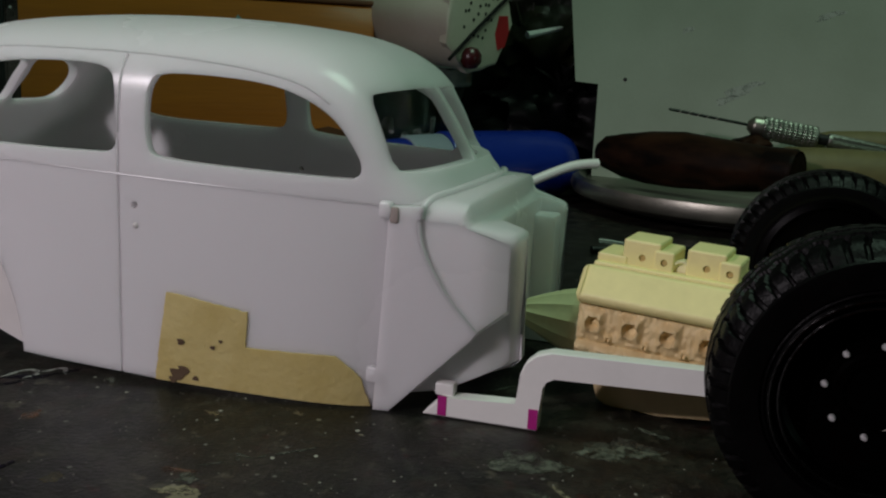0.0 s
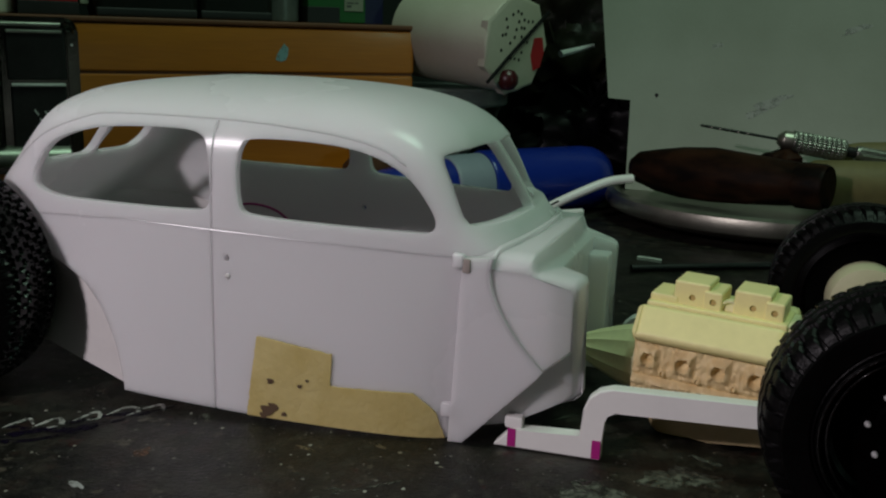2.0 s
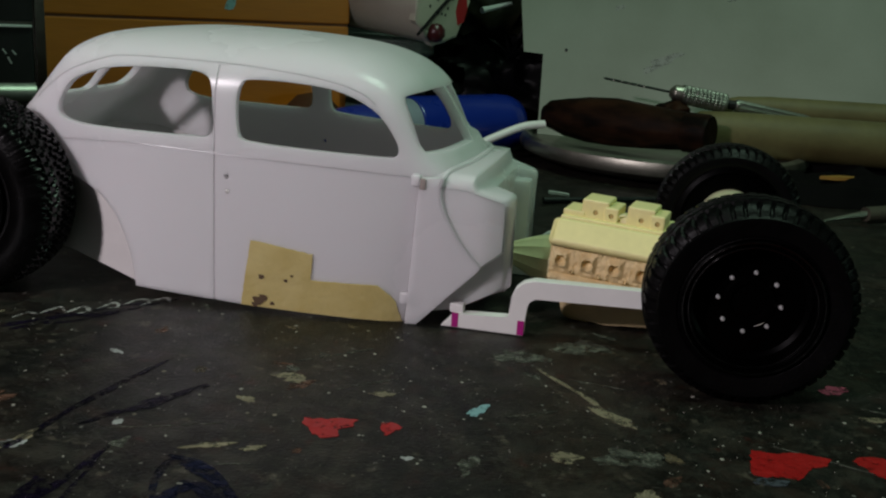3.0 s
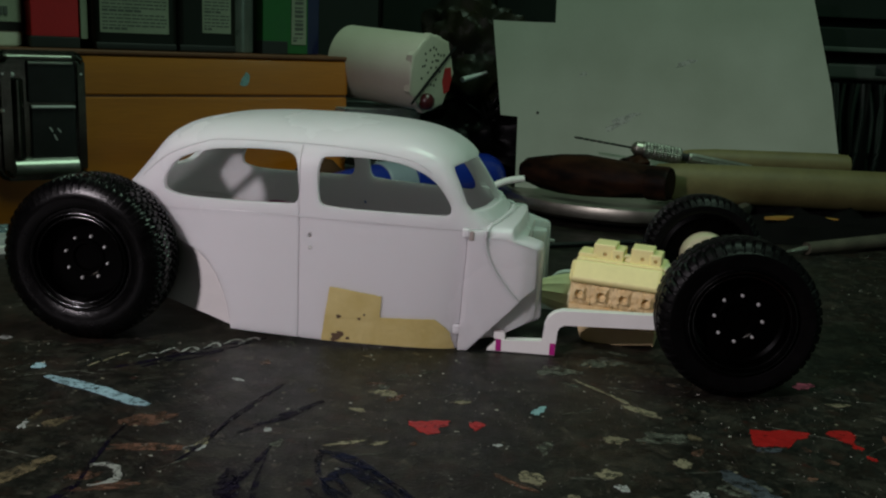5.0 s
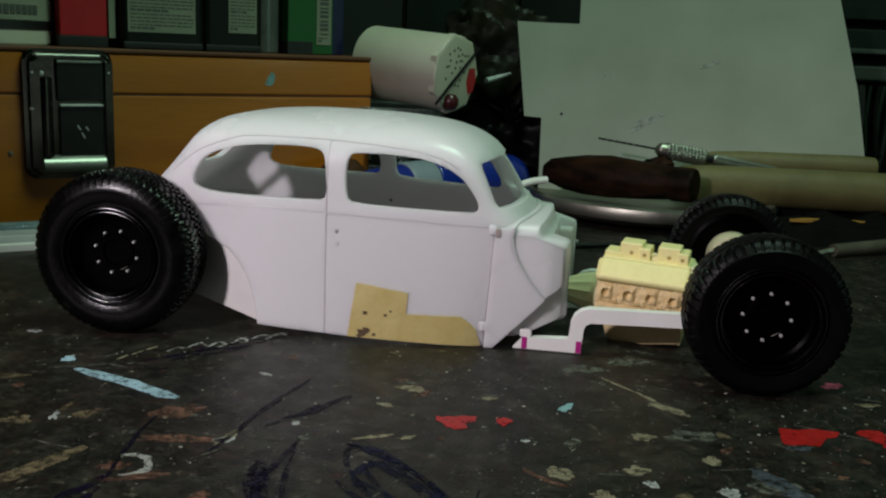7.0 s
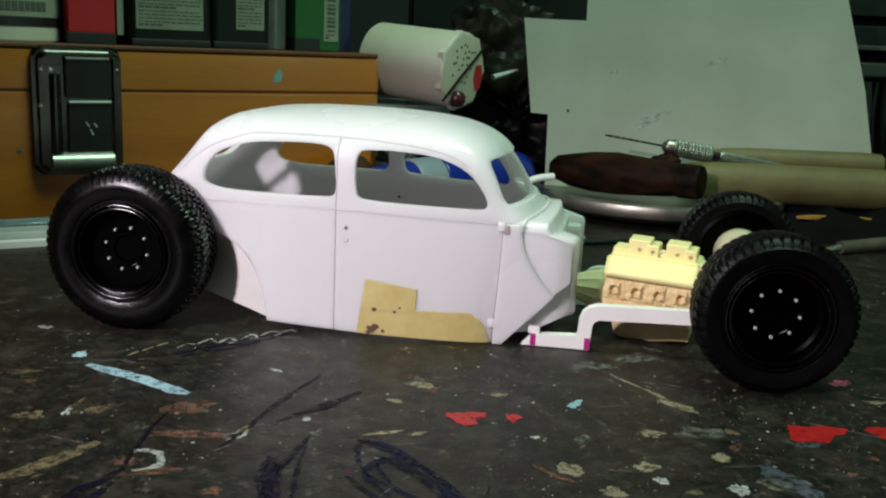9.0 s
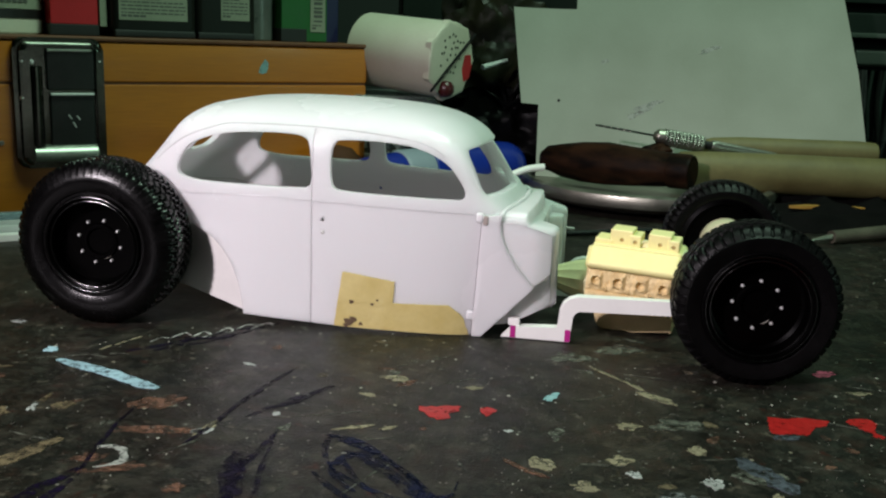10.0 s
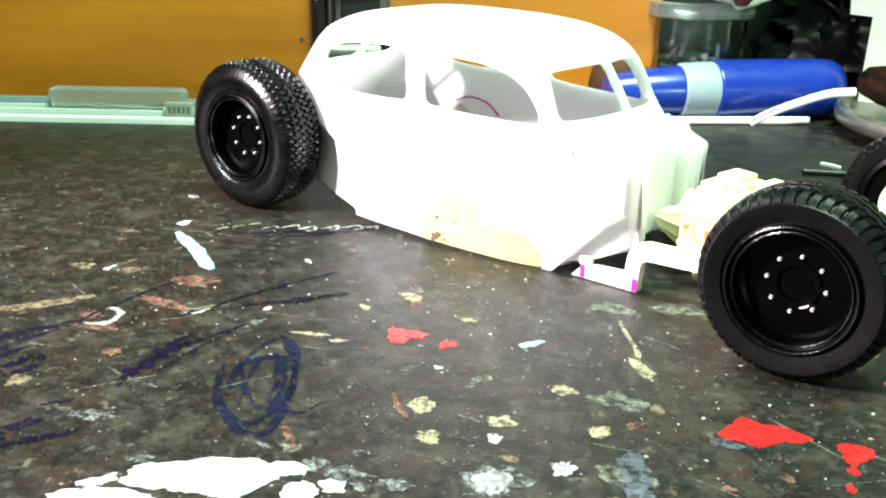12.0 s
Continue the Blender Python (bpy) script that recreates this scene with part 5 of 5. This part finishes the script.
for v in bm.verts:
    x, y = v.co.x * 98, v.co.y * 27
    edge = max(0, 1 - max(abs(v.co.x), abs(v.co.y)) ** 4)
    v.co = Vector((x + 4 * noise.noise(Vector((y * 0.08, x * 0.05, 1))), y + 4 * noise.noise(Vector((x * 0.07, y * 0.1, 5))), 0.3 + edge * (5.5 + 6.5 * noise.noise(Vector((x * 0.09, y * 0.12, 3))))))
    v.co.z = max(0.3, v.co.z)
bmesh.ops.solidify(bm, geom=list(bm.faces), thickness=0.25)
part("cloth_body", bm, BLACK_CLOTH, cloth)
slip = thing("orange_slip", "orange yellow slip of wood on the cloth", "slip", spot(119, 150, 5.0, rz=4))
part("slip_body", prism([(-13, -1), (-8, -1.8), (-4, -0.6), (2, -0.9), (9, -1.9), (14, -0.8), (10, 1.6), (-6, 2.2)], 0, 1.0, "z"), surface("orange_slip_wood", (0.40, 0.21, 0.035), 0.6, vary=0.2), slip)
knife = thing("metal_tool", "grey metal hobby tool lying on the desk", "tool", spot(109, 113, 2.2, rz=26))
part("tool_shaft", tube([(0, 0, 0), (60, 0, 1.2)], [2.0, 2.6], 16), surface("dull_olive_metal", (0.075, 0.068, 0.045), 0.65, 0.1, vary=0.3), knife)
part("tool_tip", tube([(-14, 0, -1.4), (0.2, 0, 0)], [0.3, 1.1], 10), STEEL, knife)
blade = thing("steel_rod", "thin dark steel rod lying on the desk", "rod", spot(0, 0, 0))
part("rod_body", tube([(22, 105, 0.9), (62, 121, 0.9)], 0.85, 10), DARK_METAL, blade)
chip2 = thing("white_offcut", "small white plastic offcut on the desk", "offcut", spot(26.5, 118, 0, rz=-20))
part("offcut_body", prism([(-3, -0.6), (0, -0.2), (3.2, -0.9), (2.8, 0.6), (-0.5, 1.0), (-3.2, 0.7)], 0, 0.7, "z"), RAIL_WHITE, chip2)

# ---- paint marks on the desk ----
def blot(x, y, rx, ry, turn, mat, seed, rough=0.3, label="", lift=0.06, points=40):
    line = []
    for i in range(points):
        a = 2 * math.pi * i / points
        k = 1 + rough * sum(w * noise.noise(Vector((f * math.cos(a), f * math.sin(a), 3.7 * seed))) for f, w in ((0.9, 1.1), (2.1, 0.8), (4.5, 0.5)))
        u, v = rx * k * math.cos(a), ry * k * math.sin(a)
        c, s = math.cos(radians(turn)), math.sin(radians(turn))
        line.append((x + u * c - v * s, y + u * s + v * c))
    return part("paint_mark", prism(line, -0.02, lift, "z"), mat, desk, label)


def stroke(points, width, mat, seed=0, label="", lift=0.05, ragged=0.25):
    rnd = random.Random(seed)
    line = smooth_line([(x, y, 0) for x, y in points], 10)
    bm = bmesh.new()
    rows = []
    for i, p in enumerate(line):
        q = line[min(i + 1, len(line) - 1)] - line[max(i - 1, 0)]
        n = Vector((-q.y, q.x, 0)).normalized()
        taper = min(1, 0.35 + 3 * min(i, len(line) - 1 - i) / len(line))
        a, b = (width / 2 * taper * (1 + 1.6 * ragged * noise.noise(Vector((i * 0.23, seed * 1.7, k)))) for k in (0.0, 9.0))
        rows.append([bm.verts.new((p.x + n.x * a, p.y + n.y * a, lift + 0.0012 * i)), bm.verts.new((p.x - n.x * b, p.y - n.y * b, lift + 0.0012 * i))])
    for a, b in zip(rows[:-1], rows[1:]):
        bm.faces.new((a[0], a[1], b[1], b[0]))
    extra = bmesh.ops.extrude_face_region(bm, geom=list(bm.faces))
    for v in extra["geom"]:
        if isinstance(v, bmesh.types.BMVert):
            v.co.z = -0.02
    return part("paint_stroke", bm, mat, desk, label, smooth=False)


def shape(points, mat, label="", lift=0.07, ragged=1.0):
    line = smooth_line([(x, y, 0) for x, y in points], 6, True)
    rag = [ragged * (0.55 * noise.noise(p * 0.9) + 0.35 * noise.noise(p * 2.7)) for p in line]
    return part("paint_mark", prism([(p.x + r, p.y + 0.8 * q) for p, r, q in zip(line, rag, rag[5:] + rag[:5])], -0.02, lift, "z"), mat, desk, label)


shape([(-9.9, -38.4), (-7.5, -38.0), (-3.6, -37.2), (-3.4, -39.0), (-5.0, -40.6), (-4.6, -42.2), (-6.6, -43.2), (-8.4, -41.4)], PAINT_RED, "bright red paint flake")
shape([(0.2, -37.2), (2.7, -37.8), (2.2, -39.4), (1.3, -40.8), (0.5, -39.4)], PAINT_RED, "small red paint flake")
shape([(47.6, -35.2), (51.4, -35.4), (52.6, -34.7), (57.2, -35.4), (56.6, -37.4), (54.6, -38.6), (52.2, -41.6), (50.0, -41.6), (48.0, -42.3), (46.4, -41.4), (47.0, -38.6)], PAINT_RED, "large bright red paint flake")
shape([(60.4, -35.0), (63, -34.0), (64.8, -34.5), (64.6, -37), (63.4, -39.6), (61.6, -38.0)], PAINT_RED, "small red paint flake")
stroke([(-76.3, -24.6), (-70.5, -27.3), (-63.8, -30.6), (-57.6, -34.4), (-54.0, -36.2)], 2.8, PAINT_BLUE, 3, "pale blue brushed paint stroke")
blot(-79.6, -19.3, 1.2, 1.5, 30, PAINT_BLUE, 4, 0.5)
blot(12.2, -31.0, 0.9, 2.0, -30, PAINT_CYAN, 5, 0.5, "small cyan paint spot")
for i, (x, y, rx, ry, turn, mat) in enumerate((
    (-15.2, -25.2, 2.1, 0.9, 5, PAINT_TAN), (-1.2, -28.5, 1.7, 0.8, 0, PAINT_TAN), (23.8, -42.2, 1.7, 1.6, 20, PAINT_TAN), (9.2, -57.7, 1.7, 1.9, 50, PAINT_TAN),
    (30.5, -29, 3.2, 1.0, -40, PAINT_TAN), (28.4, -3.4, 4.0, 3.2, 10, PAINT_SMEAR), (18.0, -9.6, 4.4, 2.6, -10, PAINT_SMEAR), (67.5, -21.7, 2, 0.8, 0, PAINT_TAN),
    (20.6, -55.4, 1.9, 1.7, 30, PAINT_TAN), (14.9, -64.2, 1.9, 1.5, -20, PAINT_TAN), (31.8, -40.8, 4.2, 2.4, 10, PAINT_SMEAR), (26.5, -68.4, 2.4, 3.0, 20, PAINT_WHITE),
    (-41.9, -22.0, 1.0, 0.5, -30, PAINT_WHITE), (-32.2, -44.2, 0.6, 0.7, 0, PAINT_WHITE), (-93.3, -3.8, 1.3, 0.9, 0, PAINT_WHITE), (-70.6, -46.6, 0.7, 2.0, 10, PAINT_WHITE),
    (-75.6, -48.9, 2.4, 1.5, 0, PAINT_OLIVE), (-42.0, -52.4, 1.6, 0.9, 10, PAINT_WHITE), (-19.6, -48.2, 2.6, 0.6, 20, PAINT_TAN), (-66.2, -45.2, 1.6, 1.5, 0, PAINT_OLIVE),
    (-52.0, -42.0, 4.2, 2.6, 40, PAINT_BROWN), (-47.6, -52.6, 6.4, 1.3, 8, PAINT_BROWN), (-41.4, -50.8, 0.7, 3.0, -20, PAINT_TAN), (-50.8, -66.0, 3.8, 1.5, 20, PAINT_BROWN),
    (-54.6, -63.0, 2.2, 1.6, 0, PAINT_BROWN), (22.0, -59.4, 1.2, 1.0, 0, PAINT_WHITE), (33.0, -61.0, 1.3, 1.8, 0, PAINT_WHITE), (64.6, -12.0, 2.5, 1.4, 30, PAINT_PINK),
    (-86, -30, 2.6, 1.0, 20, PAINT_OLIVE), (40, -58, 3.8, 2.4, 0, PAINT_SMEAR), (-14, -47.6, 1.4, 0.6, 30, PAINT_TAN), (4.6, -46.4, 0.6, 0.6, 0, PAINT_WHITE),
)):
    blot(x, y, rx, ry, turn, mat, 20 + i, 0.55)
rnd = random.Random(12)
for i in range(46):
    blot(rnd.uniform(-100, 75), rnd.uniform(-100, 20), rnd.uniform(0.5, 2.6), rnd.uniform(0.4, 1.6), rnd.uniform(0, 180), rnd.choice((PAINT_SMEAR, PAINT_SMEAR, PAINT_BROWN, PAINT_OLIVE, PAINT_TAN)), 300 + i, 0.6, lift=0.02 + 0.0004 * i)
for i in range(30):
    x, y, a, l = rnd.uniform(-100, 75), rnd.uniform(-100, 10), rnd.uniform(-0.6, 0.9), rnd.uniform(4, 16)
    stroke([(x, y), (x + l * math.cos(a) * 0.5, y + l * math.sin(a) * 0.5 + rnd.uniform(-0.6, 0.6)), (x + l * math.cos(a), y + l * math.sin(a))], rnd.uniform(0.12, 0.35), PAINT_SMEAR, 400 + i, "", 0.045 + 0.0004 * i, 0.6)
stroke([(-70, -71), (-66.2, -66.6), (-63.6, -62), (-61.2, -57.4)], 3.0, PAINT_OLIVE, 7, "ochre paint streak", ragged=0.5)
RING = [(-55.1, -59.6), (-52.4, -59.4), (-50.5, -61.1), (-49.9, -63.7), (-51.0, -65.3), (-53.0, -66.3)]
stroke(RING, 1.1, PAINT_CHALK, 8, "curved off-white paint ring", ragged=0.5)
stroke([(20.6, -14.5), (25.5, -21), (30.5, -28.6)], 0.7, PAINT_TAN, 9, ragged=0.6)
stroke([(26, -21), (29, -26)], 0.6, PAINT_TAN, 10, ragged=0.6)
# white splash at the near edge
for i, line in enumerate((
    [(-10.8, -93), (-11, -90), (-8, -87), (-1, -81.2), (1.2, -81), (5, -78.2), (7.6, -80), (5, -82.2), (4.4, -86), (2.6, -89.4), (-2, -91), (-5, -92.2), (-9.6, -94)],
    [(-14.4, -97.4), (-12.4, -93.4), (-11.2, -94), (-12, -96)], [(-15, -101), (-13, -97.2), (-7.4, -94.4), (-4, -94.4), (-7, -99)],
    [(10.4, -79.4), (12.2, -78.6), (13.2, -80), (12.4, -81.6), (10, -81)], [(7.4, -85), (8, -81.6), (10.6, -82), (10.8, -84)],
)):
    shape(line, PAINT_SPLASH, "spilled white paint patch", 0.08 + 0.006 * i, 1.5)
for i, (x, y, rx, ry, turn) in enumerate(((9, -77.5, 4.2, 1.8, 10), (-12.2, -89, 1.8, 1.0, 30), (10, -72.4, 1.2, 0.7, 20), (17.6, -75.4, 2.2, 1.4, 20), (14.4, -78.4, 1.6, 0.9, 0), (-2.6, -78, 2.6, 0.45, 0), (-26, -85.2, 3.6, 1.3, 30), (27, -69, 4, 3.4, 20))):
    blot(x, y, rx, ry, turn, PAINT_HAZE, 120 + i, 0.6, "thin hazy white paint film", 0.065 + 0.003 * i)
for i, (line, width, mat) in enumerate((([(-35, -83), (-31, -76.4), (-26, -69)], 0.32, PAINT_SMEAR), ([(-18, -70), (-14.6, -63.6), (-11, -58)], 0.3, PAINT_SMEAR), ([(3, -56), (6.6, -59.6), (10, -62)], 0.8, PAINT_BROWN), ([(-3, -73), (0, -74.8), (2, -76.4)], 1.2, PAINT_BROWN))):
    stroke(line, width, mat, 140 + i, "", 0.07 + 0.003 * i, 0.6)
stroke([(38.6, -52), (40.4, -56), (42.6, -60), (43.8, -63)], 3.4, PAINT_THIN_BLUE, 150, "thin blue grey brushed paint", 0.09, 0.4)
blot(48.4, -43.4, 2.2, 0.9, 0, PAINT_THIN_BLUE, 151, 0.5, lift=0.085)
# red drips below the flakes
for i, (x, y, rx, ry) in enumerate(((54.6, -42.6, 0.6, 1.0), (57.0, -47.2, 0.8, 0.9), (63.6, -40.8, 0.7, 1.2), (64.2, -45.2, 0.5, 0.8), (36.4, -45.6, 1.6, 0.8))):
    blot(x, y, rx, ry, 10 * i, PAINT_RED if i in (2, 3) else PAINT_BROWN, 152 + i, 0.6, "small red paint drip" if i in (2, 3) else "", 0.075)
# marker scribbles
for i, line in enumerate((
    [(-30.4, -78.2), (-33.6, -70), (-34.8, -66), (-35.2, -59.0)], [(-31.9, -74.9), (-33.6, -66), (-32.4, -60)], [(-32.6, -72), (-33.8, -62)], [(-33.6, -65.3), (-31.8, -58), (-30.6, -50.5)],
    [(-43.2, -57.6), (-41.0, -50), (-38.9, -40.6), (-33.2, -22.4)], [(-36.8, -46.2), (-33, -41.4), (-30.6, -38.6), (-25.2, -30.8)],
)):
    stroke(line, 1.5 if i in (0, 1, 2, 5, 8, 9) else 0.9, INK_PURPLE, 130 + i, "violet marker scribble", 0.05 + 0.002 * i, 0.6)
for i, line in enumerate((
    [(-61.2, -90.3), (-59.8, -81.1), (-57.5, -72.9), (-54.2, -66.2)], [(-56.0, -94.4), (-56.0, -84.5), (-55.1, -74.0), (-54.3, -70.0)],
    [(-50.7, -98.7), (-50.5, -93.3), (-49.5, -86.1), (-48.8, -78.5)], [(-47.6, -101.2), (-47.9, -96.4), (-46.9, -89.6), (-46.6, -85.6)],
    [(-43.6, -99.1), (-43.2, -93.9), (-42.2, -89.8)], [(-44.6, -103.6), (-43.1, -100.5), (-42.1, -95.8)],
)):
    stroke(line, (1.8, 1.5, 2.0, 1.6, 1.0, 1.6)[i], INK_PURPLE, 210 + i, "violet marker scribble", 0.052 + 0.003 * i, 0.8)
for i, line in enumerate((
    [(-35.0, -98.5), (-32.4, -93.2), (-30.8, -86.5)], [(-28.1, -95.6), (-26.5, -92.2), (-24.5, -89.0)],
    [(-37.0, -104.8), (-34.5, -99.0), (-30.5, -96.1)], [(-34.8, -87.7), (-32.3, -83.7)],
    [(-32.0, -76.9), (-33.1, -69.2), (-34.5, -59.5)], [(-29.5, -73.6), (-30.1, -63.1), (-30.8, -51.3)],
    [(-40.7, -106.7), (-41.1, -101.3)],
)):
    stroke(line, (2.0, 1.5, 2.2, 0.8, 2.2, 0.7, 1.5)[i], INK_PURPLE, 220 + i, "violet marker scribble", 0.051 + 0.003 * i, 0.8)
for i, line in enumerate((
    [(-54, -69), (-55.2, -58), (-55, -45)], [(-51, -99), (-50, -88), (-49, -80), (-48, -78), (-46, -82), (-47, -88)], [(-44, -104), (-43, -97), (-42, -89)],
    [(-35, -105), (-30, -97), (-25, -89)], [(-57.5, -95), (-54.5, -86), (-52.5, -77)], [(-32, -75.5), (-32.2, -68), (-34, -61)],
)):
    stroke(line, (0.7, 1.3, 1.5, 1.4, 1.2, 1.6)[i], INK_PURPLE, 250 + i, "violet marker scribble", 0.055 + 0.003 * i, 0.8)
for i, line in enumerate((
    [(-18, -67), (-22, -59), (-22, -52.5), (-16, -56), (-9, -65), (-6.6, -73), (-8.5, -75.5), (-12.5, -74)],
    [(-12, -72), (-18, -63), (-19.3, -57), (-13, -63), (-9, -69), (-4, -69.2), (-2.8, -65)],
    [(-23, -64), (-16.5, -72), (-7.5, -77), (-4, -75), (-9, -65), (-17, -54), (-23, -51.4)],
    [(-21, -62), (-15, -68), (-8.6, -71), (-8, -66), (-14, -58), (-20, -54)],
    [(-16, -70), (-20.5, -63), (-17, -57.5), (-11, -64.5), (-7, -71.5)],
)):
    stroke(line, (1.0, 0.8, 1.2, 0.9, 1.3)[i], INK_BLUE, 160 + i, "tangled blue marker scribble", 0.05 + 0.004 * i, 0.6)
for i, line in enumerate((
    [(-67, -19), (-62, -15.5), (-57, -10.5), (-51, -7.5), (-46, -2.5)], [(-63, -19.5), (-58, -14.0), (-52.5, -11.0), (-48.5, -6.0)],
    [(-60, -9.0), (-54.5, -8.5), (-50, -3.0), (-45, -0.5), (-41.5, 3.5)],
)):
    stroke(line, (1.3, 1.0, 1.1)[i], INK_PURPLE, 240 + i, "violet marker scribble", 0.04 + 0.003 * i, 0.8)
# faint pale lettering, worn beyond reading
for i, line in enumerate((
    [(-71.0, -18.6), (-69.8, -15.6)], [(-69.2, -15.4), (-68.0, -12.6)], [(-67.6, -12.2), (-66.2, -9.6)], [(-63.4, -12.4), (-62.2, -10), (-60.6, -9.8)], [(-60.2, -9.6), (-58.8, -6.2), (-57, -7.4)],
    [(-56.6, -8.4), (-55, -4.8), (-53.4, -6.8), (-54.6, -8.2)], [(-52.6, -5.2), (-51.2, -1.6), (-49.8, -3.4), (-51, -4.6)], [(-49.4, -2.2), (-47.8, 1.2), (-45.8, 0.2), (-46.6, -1.8)], [(-46.0, 0.6), (-43.8, 3.0), (-42.6, 1.2)],
)):
    stroke(line, 0.6, PAINT_TAN if i < 3 else PAINT_CHALK, 190 + i, "", 0.05, 0.6)
flecks = bmesh.new()
rnd = random.Random(77)
# one in three gathers by the car: lamplit desk drawn as denser flecks
for i in range(3000):
    x, y = (rnd.uniform(-150, 130), rnd.uniform(-110, 130)) if i % 3 else (rnd.gauss(-5, 45), rnd.gauss(-35, 32))
    r = 0.035 + 0.04 * rnd.random() + 0.26 * rnd.random() ** 16
    a0 = rnd.uniform(0, 6)
    prism([(x + r * rnd.uniform(0.6, 1.6) * math.cos(a0 + k * 1.257), y + r * rnd.uniform(0.6, 1.6) * math.sin(a0 + k * 1.257)) for k in range(5)], -0.02, 0.05, "z", flecks)
tagged(part("paint_fleck", flecks, surface("pale_flecks", (0.40, 0.39, 0.33), 0.6, vary=0.3, patch=30, second=(0.12, 0.11, 0.09)), desk, "fine pale paint flecks", smooth=False), kind="stuff")
